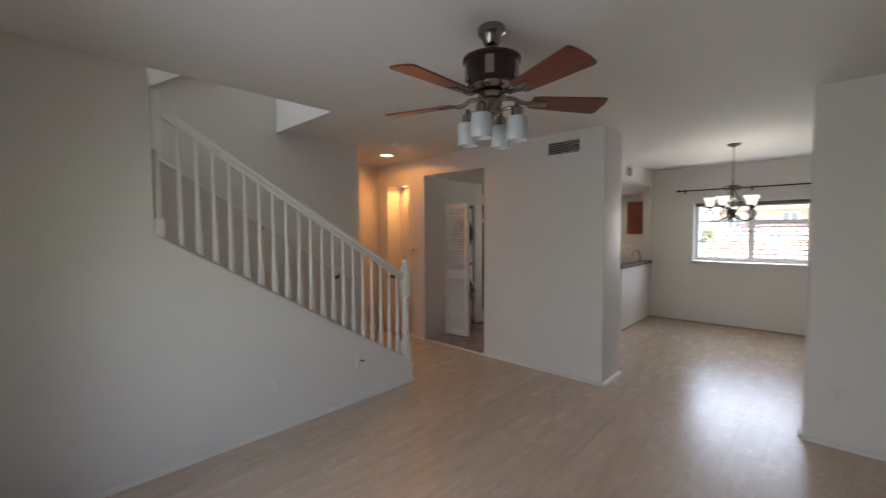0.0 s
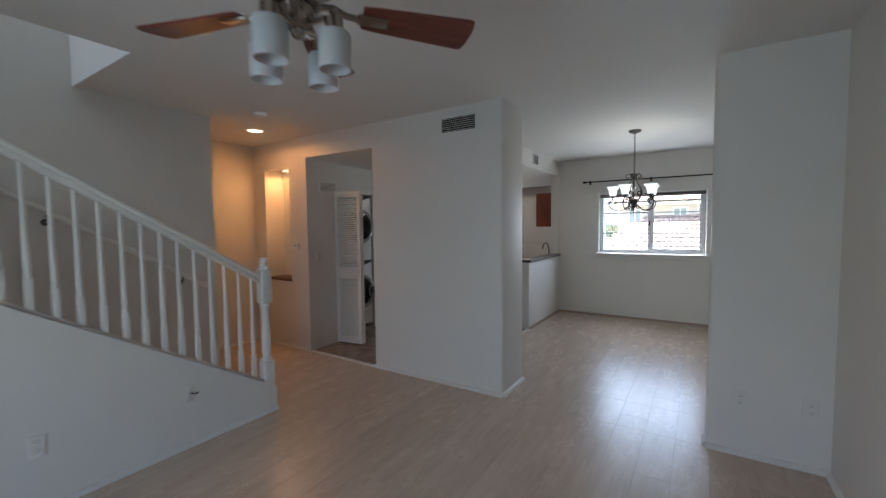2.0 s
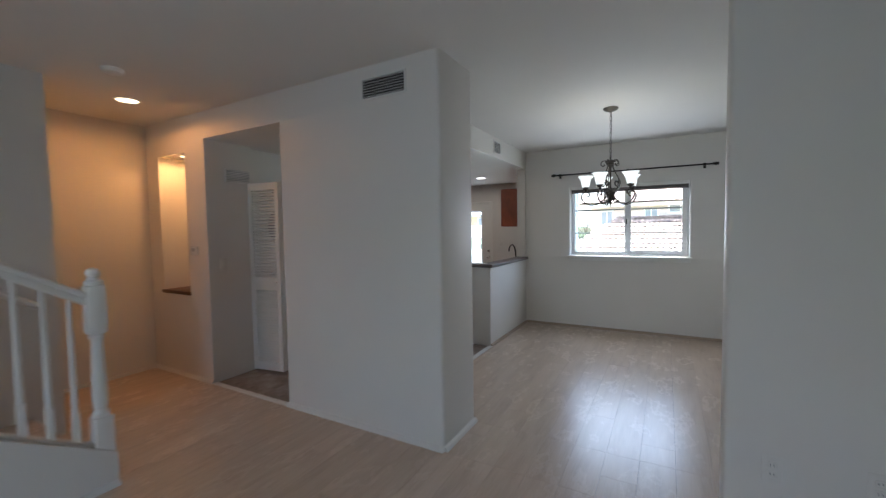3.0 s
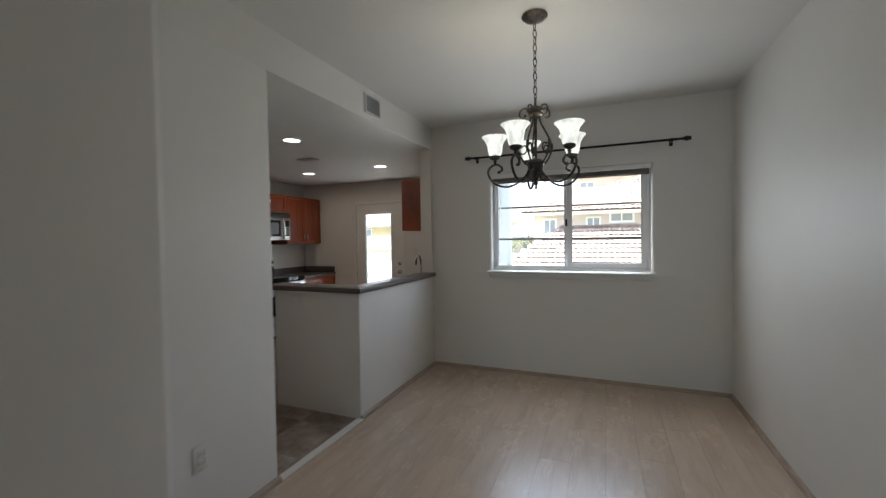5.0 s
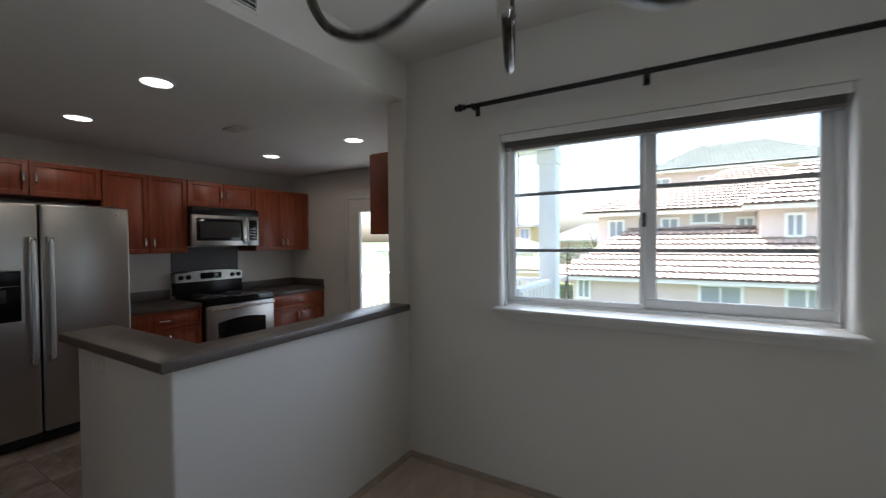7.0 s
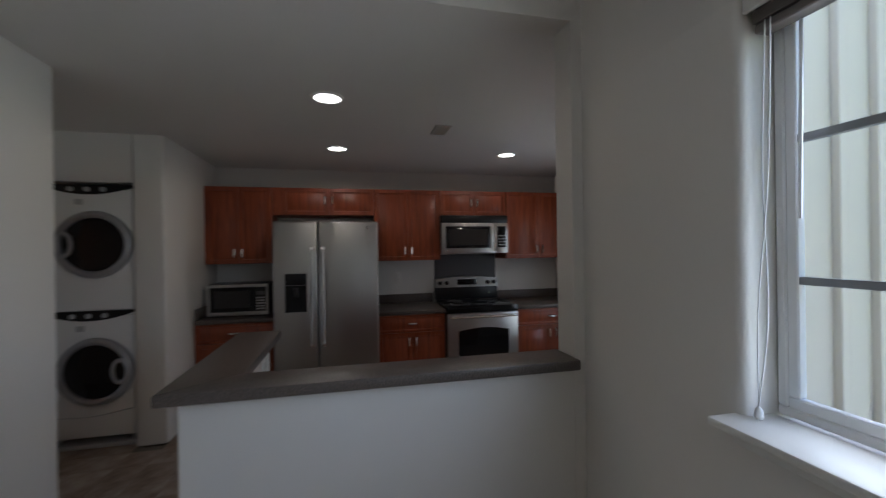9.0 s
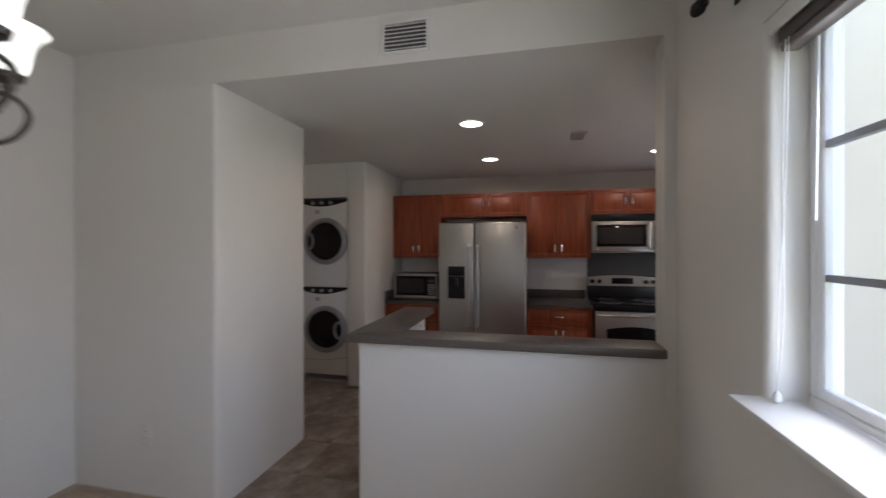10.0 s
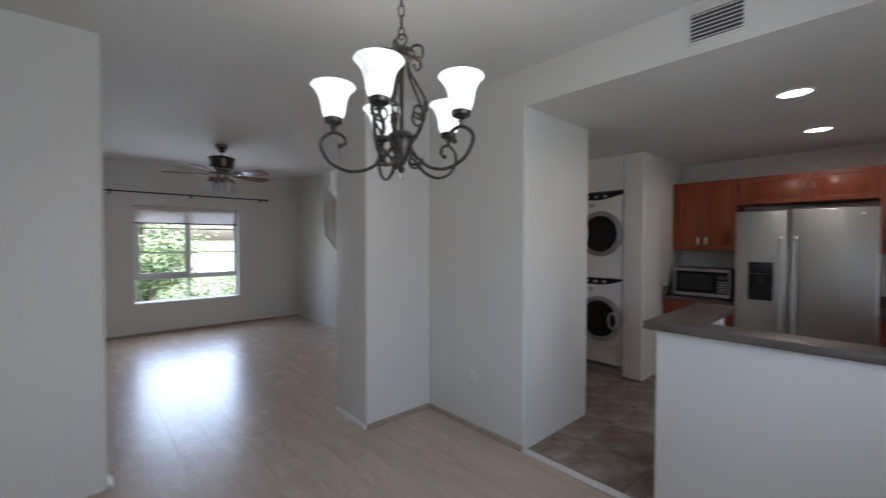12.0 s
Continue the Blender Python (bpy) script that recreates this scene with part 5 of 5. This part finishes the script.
for z, r in ((0.83, 0.026), (0.955, 0.022)):
    bm = bmesh.new()
    lathe(bm, [(r + 0.006, 0), (r + 0.004, 0.008), (0.01, 0.012), (0.01, 0.03), (r, 0.04), (r, 0.055), (r * 0.6, 0.064), (0.003, 0.066)] if z < 0.9 else [(r + 0.006, 0), (r + 0.004, 0.01), (r * 0.6, 0.014), (0.003, 0.015)], 20, pose(-1.262, YK + 0.0295, z, 90, 0, 0))
    part("knob" if z < 0.9 else "deadbolt", bm, CHROME, leaf, "satin nickel door hardware")
plate("light_switch", "white switch plate beside the balcony door", pose(-0.98, YK, 1.12), "switch")
plate("light_switch", "white switch plate beside the balcony door", pose(-0.86, YK, 1.12), "switch")
plate("outlet", "white outlet on the wall above the worktop", pose(XK, 3.25, 1.08, 0, 0, 90), "outlet")

# ---- outside ----
STUCCO = paint("pink_stucco", (0.62, 0.53, 0.49), 0.9, 30.0, 0.4, 0.1)
STUCCO_Y = paint("yellow_stucco", (0.62, 0.5, 0.28), 0.9, 30.0, 0.4, 0.1)
SIDING = paint("cream_siding", (0.56, 0.51, 0.42), 0.7, 12.0, 0.2, 0.1)
WHITEP = paint("white_exterior_paint", (0.76, 0.77, 0.76), 0.6, 20.0, 0.1, 0.06)
ROOF = mat("clay_tile", (0.33, 0.22, 0.16), 0.85)
_g = noise_tex(ROOF, coords(ROOF), 1.7, 5, 0.7)
to(ROOF, ramp(ROOF, _g, [(0.3, (0.22, 0.17, 0.145)), (0.55, (0.32, 0.26, 0.225)), (0.75, (0.4, 0.35, 0.31))]), "Base Color")
ROOFS = mat("grey_green_tile", (0.3, 0.33, 0.31), 0.85)
_g = noise_tex(ROOFS, coords(ROOFS), 1.7, 5, 0.7)
to(ROOFS, ramp(ROOFS, _g, [(0.3, (0.13, 0.155, 0.145)), (0.7, (0.2, 0.225, 0.21))]), "Base Color")
ROOFG = mat("grey_shingle", (0.16, 0.16, 0.17), 0.9)
_g = noise_tex(ROOFG, coords(ROOFG), 3.0, 5, 0.7)
to(ROOFG, ramp(ROOFG, _g, [(0.3, (0.07, 0.07, 0.08)), (0.7, (0.13, 0.13, 0.145))]), "Base Color")
# far panes: their outdoor brightness is put into a pale base colour
WINPALE = mat("pale_window_glass", (0.3, 0.33, 0.35), 0.08)
GRASS = mat("ground_cover", (0.09, 0.11, 0.05), 0.95)
_g = noise_tex(GRASS, coords(GRASS), 0.35, 6, 0.65)
to(GRASS, ramp(GRASS, _g, [(0.3, (0.05, 0.08, 0.025)), (0.55, (0.1, 0.14, 0.05)), (0.75, (0.2, 0.18, 0.13))]), "Base Color")
LEAF = mat("leaf_green", (0.07, 0.11, 0.03), 0.6)
_r = nodes_of(LEAF)[0].new("ShaderNodeNewGeometry").outputs["Random Per Island"]
to(LEAF, ramp(LEAF, _r, [(0.0, (0.07, 0.11, 0.04)), (0.5, (0.1, 0.15, 0.06)), (1.0, (0.14, 0.19, 0.09))]), "Base Color")
BARK = mat("bark", (0.1, 0.075, 0.055), 0.95)
_g = noise_tex(BARK, coords(BARK, (8, 8, 2)), 4.0, 4)
to(BARK, ramp(BARK, _g, [(0.3, (0.06, 0.045, 0.035)), (0.7, (0.15, 0.12, 0.09))]), "Base Color")
ASPHALT = mat("asphalt", (0.06, 0.06, 0.062), 0.9)

ZG = -4.2
bm = bmesh.new()
N = 40
rr = [0.0] + [12 * 1.17 ** k for k in range(N)]
cols = 36
ring0 = None
cen = bm.verts.new((0, 0, ZG))
for r in rr[1:]:
    ring = [bm.verts.new((r * math.cos(2 * math.pi * k / cols), r * math.sin(2 * math.pi * k / cols), ZG)) for k in range(cols)]
    for k in range(cols):
        if ring0 is None:
            bm.faces.new((cen, ring[k], ring[(k + 1) % cols]))
        else:
            bm.faces.new((ring0[k], ring[k], ring[(k + 1) % cols], ring0[(k + 1) % cols]))
    ring0 = ring
structure("ground", bm, GRASS, "patchy green ground below the upper storey", "ground")
bm = bmesh.new()
box(bm, -40, 40, 9.5, 17.0, ZG + 0.004, ZG + 0.05)
structure("road", bm, ASPHALT, "grey asphalt lane between the houses", "road")


def tiled_roof(bm, w, run, rise, tile=0.24, course=0.36):
    """A slope of curved tiles, eave along x at y = 0, rising towards +y, trimmed to a hip at both ends."""
    nx, ny = int(w / tile * 4), int(run / course)
    for j in range(ny):
        for i in range(nx):
            x0, x1 = w * i / nx, w * (i + 1) / nx
            y0, y1 = run * j / ny, run * (j + 1) / ny
            ins = y0 * 0.75
            if x0 < ins or x1 > w - ins:
                continue

            def zz(x, y, up):
                return rise * y / run + 0.045 * abs(math.sin(math.pi * x / tile)) + up
            vs = [bm.verts.new((x0, y0 - 0.05, zz(x0, y0, 0.05))), bm.verts.new((x1, y0 - 0.05, zz(x1, y0, 0.05))), bm.verts.new((x1, y1, zz(x1, y1, 0.0))), bm.verts.new((x0, y1, zz(x0, y1, 0.0)))]
            bm.faces.new(vs)


def house_window(t, x, y, z, w, h, face):
    bm = bmesh.new()
    for q in ((x - w / 2 - 0.1, x + w / 2 + 0.1, z + h / 2, z + h / 2 + 0.1), (x - w / 2 - 0.1, x + w / 2 + 0.1, z - h / 2 - 0.1, z - h / 2),
              (x - w / 2 - 0.1, x - w / 2, z - h / 2, z + h / 2), (x + w / 2, x + w / 2 + 0.1, z - h / 2, z + h / 2), (x - 0.03, x + 0.03, z - h / 2, z + h / 2)):
        box(bm, q[0], q[1], y - 0.06, y - 0.001, q[2], q[3])
    o = part("window", bm, WHITEP, t, "white framed window")
    bm = bmesh.new()
    box(bm, x - w / 2, x + w / 2, y - 0.03, y - 0.002, z - h / 2, z + h / 2)
    part("pane", bm, WINPALE, o)


def house(label, x0, x1, yf, yb, z0, ze, rise, wallm, roofm, wins, tiled=True):
    t = thing("house", label, "house")
    bm = bmesh.new()
    box(bm, x0, x1, yf, yb, z0, ze)
    part("wall", bm, wallm, t)
    bm = bmesh.new()
    box(bm, x0 - 0.6, x1 + 0.6, yf - 0.6, yb + 0.6, ze, ze + 0.16)
    part("eave", bm, WHITEP, t, "white painted eave board")
    w, d = x1 - x0 + 1.4, (yb - yf) / 2 + 0.7
    bm = bmesh.new()
    a = [bm.verts.new(p) for p in ((x0 - 0.7, yf - 0.7, ze + 0.165), (x1 + 0.7, yf - 0.7, ze + 0.165), (x1 + 0.7, yb + 0.7, ze + 0.165), (x0 - 0.7, yb + 0.7, ze + 0.165))]
    hy = (yf + yb) / 2
    b = [bm.verts.new((x0 - 0.7 + d * 0.75, hy, ze + 0.16 + rise)), bm.verts.new((x1 + 0.7 - d * 0.75, hy, ze + 0.16 + rise))]
    bm.faces.new((a[0], a[1], b[1], b[0]))
    bm.faces.new((a[1], a[2], b[1]))
    bm.faces.new((a[2], a[3], b[0], b[1]))
    bm.faces.new((a[3], a[0], b[0]))
    bm.faces.new(a[::-1])
    r = part("roof", bm, roofm, t, "hipped roof")
    if tiled:
        bm = bmesh.new()
        tiled_roof(bm, w, d, rise)
        o = part("roof_tiles", bm, roofm, t, "curved roof tiles", pose(x0 - 0.7, yf - 0.7, ze + 0.17), 0)
        tagged(o, kind="stuff")
    for q in wins:
        house_window(t, *q, -1)
    return t


house("pinkish stucco house front with low clay tile roof", -2.55, 12.0, 19.5, 26.5, ZG, -0.3, 2.3, STUCCO, ROOF,
      [(-2.1, 19.5, -0.72, 0.4, 0.7), (2.77, 19.5, -0.88, 1.2, 0.95), (5.2, 19.5, -0.95, 1.0, 1.1)])
house("pinkish stucco upper storey with clay tile roof", -2.0, 13.0, 22.5, 29.0, ZG, 2.5, 1.6, STUCCO, ROOF,
      [(-1.18, 22.5, 1.88, 0.55, 0.72), (1.08, 22.5, 1.93, 0.57, 0.7), (2.46, 22.5, 2.3, 1.0, 0.36), (3.86, 22.5, 1.84, 0.44, 0.74)])
house("pinkish stucco side wing with clay tile hip roof", 4.2, 13.5, 21.5, 27.0, ZG, 2.52, 1.9, STUCCO, ROOF,
      [(5.25, 21.5, 1.88, 0.42, 0.75), (7.2, 21.5, 1.88, 0.42, 0.75)])
house("low tower block with clay tile hip roof behind", 2.6, 6.7, 26.2, 30.0, ZG, 3.95, 1.0, STUCCO, ROOF, [])
house("tall stucco block with grey-green tile roof", -0.1, 9.4, 33.0, 41.0, ZG, 5.85, 2.3, STUCCO, ROOFS,
      [(0.35, 33.0, 5.27, 0.95, 0.45), (3.0, 33.0, 5.2, 0.8, 0.5)])
pole = thing("utility_pole", "slim dark street pole with a small lamp box", "pole", pose(-2.31, 17.4, ZG))
bm = bmesh.new()
lathe(bm, [(0.06, 0), (0.05, 2.5), (0.035, 5.2)], 10)
part("shaft", bm, BARK, pole)
bm = bmesh.new()
box(bm, -0.28, 0.0, -0.09, 0.09, 4.0, 4.2, 0.02)
part("lamp_box", bm, GREYP, pole)
house("yellow stucco house with grey shingle roof far off", -31, -12.2, 43, 52, ZG, 2.85, 1.6, STUCCO_Y, ROOFG, [(-26.5, 43, 2.1, 1.6, 1.0), (-21.5, 43, 2.1, 1.6, 1.0), (-17.9, 43, 2.1, 1.0, 1.0), (-16.2, 43, 2.1, 0.9, 1.0), (-15.0, 43, 2.1, 0.9, 1.0), (-12.9, 43, 2.1, 0.9, 1.0)], False)
house("low white garage block with grey shingle roof", -26, -9.4, 35, 42, ZG, 0.25, 1.3, WHITEP, ROOFG, [(-14.2, 35, -0.45, 0.9, 0.5), (-11, 35, -0.4, 1.6, 0.6)], False)
house("low outbuilding with clay tile roof beside the garages", -9.6, -6.2, 27, 31, ZG, -0.7, 0.75, STUCCO, ROOF, [(-8.6, 27, -1.5, 0.8, 0.7)])
house("pale house with grey roof far beyond the lane", -14, -3, 55, 66, ZG, 1.2, 2.3, STUCCO, ROOFG, [(-8, 55, -0.2, 1.4, 1.1), (-11, 55, -0.2, 1.4, 1.1)], False)
house("pale house with tile roof far beyond the garden", -14, 0, -46, -38, ZG, -1.7, 1.2, STUCCO, ROOFG, [(-6, -46, -2.6, 1.4, 0.8)], False)

# siding and battens on the outside of the kitchen
sd = thing("siding", "cream board-and-batten siding on the kitchen outside wall", "siding", kind="structure")
for k in range(4):
    y0, y1 = YD + 0.165 + 0.0, YK + 0.158
    a, b = y0 + (y1 - y0) * k / 4, y0 + (y1 - y0) * (k + 1) / 4
    bm = bmesh.new()
    box(bm, 0.0005, 0.014, a, b - 0.001, -0.6, H + 0.2)
    part("board", bm, SIDING, sd)
for y in (4.07, 4.475, 4.865, 5.10):
    bm = bmesh.new()
    box(bm, 0.0145, 0.05, y - 0.02, y + 0.02, -0.6, H + 0.2, 0.003, 1)
    part("batten", bm, SIDING, sd)

# balcony behind the kitchen
bc = thing("balcony", "white painted wooden balcony with slatted railing", "balcony", kind="structure")
bm = bmesh.new()
box(bm, -3.3, 0.17, YK + 0.162, 6.72, -0.24, -0.06)
part("deck", bm, WHITEP, bc)
bm = bmesh.new()
box(bm, -0.046, 0.164, 6.5, 6.71, -0.06, 2.499, 0.006)
part("post", bm, WHITEP, bc, "square white post")
bm = bmesh.new()
box(bm, -0.071, 0.189, 6.475, 6.735, 2.33, 2.497, 0.006)
part("post_capital", bm, WHITEP, bc)
bm = bmesh.new()
box(bm, -0.046, 0.164, YK + 0.162, 6.71, 2.501, 2.92, 0.004)
box(bm, -3.3, -0.047, 6.5, 6.71, 2.501, 2.92, 0.004)
part("beam", bm, WHITEP, bc)
bm = bmesh.new()
box(bm, -3.3, -0.047, YK + 0.162, 6.499, 2.51, 2.56)
part("soffit", bm, WHITEP, bc)
bm = bmesh.new()
box(bm, 0.02, 0.12, YK + 0.17, 6.49, 0.84, 0.89, 0.006)
part("top_rail", bm, WHITEP, bc)
bm = bmesh.new()
box(bm, -3.2, -0.05, 6.56, 6.66, 0.84, 0.89, 0.006)
part("top_rail", bm, WHITEP, bc)
bm = bmesh.new()
box(bm, -0.019, 0.019, -0.019, 0.019, 0, 0.84)
slat = mesh_of("baluster", bm, WHITEP)
for k in range(10):
    o = new("baluster", slat)
    o.matrix_basis = pose(0.07, YK + 0.24 + 0.125 * k, -0.03 + 0.03)
    o.parent = bc
for k in range(24):
    o = new("baluster", slat)
    o.matrix_basis = pose(-0.22 - 0.125 * k, 6.61, 0)
    o.parent = bc
for nm, q in (("bottom_rail", (0.04, 0.1, YK + 0.17, 6.49)), ("bottom_rail", (-3.2, -0.05, 6.58, 6.64))):
    bm = bmesh.new()
    box(bm, q[0], q[1], q[2], q[3], -0.0, 0.04)
    part(nm, bm, WHITEP, bc)
bm = bmesh.new()
box(bm, -0.046, 0.164, YK + 0.4, 6.71, 3.72, 3.82)
part("upper_rail", bm, WHITEP, bc)
for y in (5.7, 6.2, 6.6):
    bm = bmesh.new()
    box(bm, 0.02, 0.1, y - 0.05, y + 0.05, 2.9205, 3.72)
    part("upper_post", bm, WHITEP, bc)


def tree(label, x, y, z, h, spread_, seed, leaves=2600, name="tree"):
    r = random.Random(seed)
    t = thing(name, label, "tree" if name == "tree" else "shrub", pose(x, y, z))
    bm = bmesh.new()
    tube(bm, spline([(0, 0, 0), (0.05 * h * r.uniform(-1, 1) * 0.5, 0.03 * h, h * 0.3), (0.05 * h * r.uniform(-1, 1), 0, h * 0.62), (0.1, 0, h * 0.9)], 5), [0.035 * h * (1 - 0.85 * k / 15) for k in range(16)], 10)
    tips = []
    for k in range(13):
        a = k * 2.4 + r.uniform(-0.4, 0.4)
        zz = h * r.uniform(0.3, 0.75)
        l = spread_ * r.uniform(0.55, 1.0)
        p = Vector((math.cos(a) * l, math.sin(a) * l, zz + h * r.uniform(0.05, 0.25)))
        tube(bm, spline([(0, 0, zz), (p.x * 0.4, p.y * 0.4, zz + 0.4 * (p.z - zz) + 0.1), tuple(p)], 4), [0.012 * h * (1 - 0.8 * k_ / 8) for k_ in range(9)], 6)
        tips += [p, p * 0.7 + Vector((0, 0, zz * 0.3))]
    tips += [Vector((0, 0, h * 0.95)), Vector((0.2, 0.3, h * 0.85))]
    part("trunk", bm, BARK, t)
    vs, fs = [], []
    for k in range(leaves):
        c = r.choice(tips) + Vector((r.gauss(0, 1), r.gauss(0, 1), r.gauss(0, 0.75))) * spread_ * 0.2
        s = r.uniform(0.024, 0.046) * (1 + h * 0.06)
        m = Euler((r.uniform(-1, 1), r.uniform(-1, 1), r.uniform(0, 6.28))).to_matrix()
        b0 = len(vs)
        for q in ((-s, 0, 0), (0, -s * 0.45, 0.1 * s), (s, 0, 0), (0, s * 0.45, 0.1 * s)):
            vs.append(tuple(c + m @ Vector(q)))
        fs.append((b0, b0 + 1, b0 + 2, b0 + 3))
    me = bpy.data.meshes.new("crown")
    me.from_pydata(vs, [], fs)
    me.materials.append(LEAF)
    o = new("crown", me)
    o.parent = t


k = 0
for x, y, h, s in ((0.8, -10.2, 7.3, 1.3), (4.2, -10.5, 7.2, 2.4), (1.9, -12.0, 6.4, 2.3), (6.5, -14, 8.0, 2.8), (-1.5, -15.5, 3.9, 2.0), (-4.2, -19, 4.1, 2.2), (0.5, -20, 4.6, 2.4), (3.2, -22, 8.0, 3.0)):
    k += 1
    tree("leafy green garden tree outside the living room window", x, y, ZG, h, s, 10 + k, 13000)
for x, y, h, s in ((-7.7, 40, 6.0, 1.3), (-5.4, 41, 6.6, 1.1)):
    k += 1
    tree("small green street tree between far houses", x, y, ZG, h, s, 50 + k, 2500)
for x, y, h, s in ((-0.8, -10.5, 3.0, 1.5), (0.9, -9.6, 3.1, 1.6), (-2.6, -12.0, 3.2, 1.7), (-4.5, -14, 3.4, 1.8), (2.6, -9.4, 3.2, 1.5)):
    k += 1
    tree("dense green shrub below the living room window", x, y, ZG, h, s, 30 + k, 7500, "shrub")

# ---- floor pieces: planks and tiles ----
floor_wood = tagged(new("floor_planks"), "pale grey-brown oak laminate planks laid lengthwise", "floor", kind="structure")
PW, PL = 0.187, 1.22


def plank_mesh(w, l):
    bm = bmesh.new()
    box(bm, 0.0006, w - 0.0006, 0.0006, l - 0.0006, -0.012, 0.0, 0.0)
    return mesh_of("plank", bm, OAK, 0)


cache = {}


def lay(x0, x1, y0, y1):
    x = math.floor(x0 / PW) * PW
    i = round(x / PW)
    while x < x1 - 1e-6:
        a, b = max(x, x0), min(x + PW, x1)
        y = -6.0 + (i * 0.47) % PL
        while y < y1 - 1e-6:
            c, d = max(y, y0), min(y + PL, y1)
            if d - c > 0.004 and b - a > 0.004:
                key = (round(b - a, 4), round(d - c, 4))
                if key not in cache:
                    cache[key] = plank_mesh(*key)
                ob = new("plank", cache[key])
                ob.matrix_basis = pose(a, c, 0)
                ob.parent = floor_wood
            y += PL
        x += PW
        i += 1


lay(XS, XR, YL, 0.0)
lay(XH, XS, -1.13, 0.0)
lay(0.6, 2.04, 0.0, 0.46)
lay(2.04, XR, 0.12, 0.46)
lay(0.0, XR, 0.46, YD)
floor_tile = tagged(new("floor_tiles"), "mottled taupe stone-look floor tiles in kitchen and hall", "floor", kind="structure")
TW = 0.41
tcache = {}


def tiles(x0, x1, y0, y1):
    for i in range(math.floor(x0 / TW), math.ceil(x1 / TW)):
        for j in range(math.floor(y0 / TW), math.ceil(y1 / TW)):
            a, b, c, d = max(i * TW, x0), min(i * TW + TW, x1), max(j * TW, y0), min(j * TW + TW, y1)
            if b - a < 0.01 or d - c < 0.01:
                continue
            key = (round(b - a, 4), round(d - c, 4))
            if key not in tcache:
                bm = bmesh.new()
                box(bm, 0.0015, key[0] - 0.0015, 0.0015, key[1] - 0.0015, -0.012, 0.0, 0.0)
                tcache[key] = mesh_of("tile", bm, TILE, 0)
            ob = new("tile", tcache[key])
            ob.matrix_basis = pose(a, c, 0)
            ob.parent = floor_tile


tiles(DOORX[0], DOORX[1], 0.0, 1.42)
tiles(-2.8, DOORX[0], LY0, LY1)
tiles(XK, -0.81, 1.42, 2.34)
tiles(-0.81, 0.0, 1.42, 2.224)
tiles(XK, -0.115, 2.34, YK)

# ---- from plan units to metres ----
for me in bpy.data.meshes:
    me.transform(Matrix.Scale(K, 4))
for ob in bpy.data.objects:
    if ob.type != "CAMERA":
        ob.matrix_basis.translation *= K
for d in bpy.data.lights:
    if d.type == "AREA":
        d.size, d.size_y = d.size * K, d.size_y * K
    elif d.type != "SUN":
        d.shadow_soft_size *= K
    if d.type != "SUN":
        d.energy *= K * K
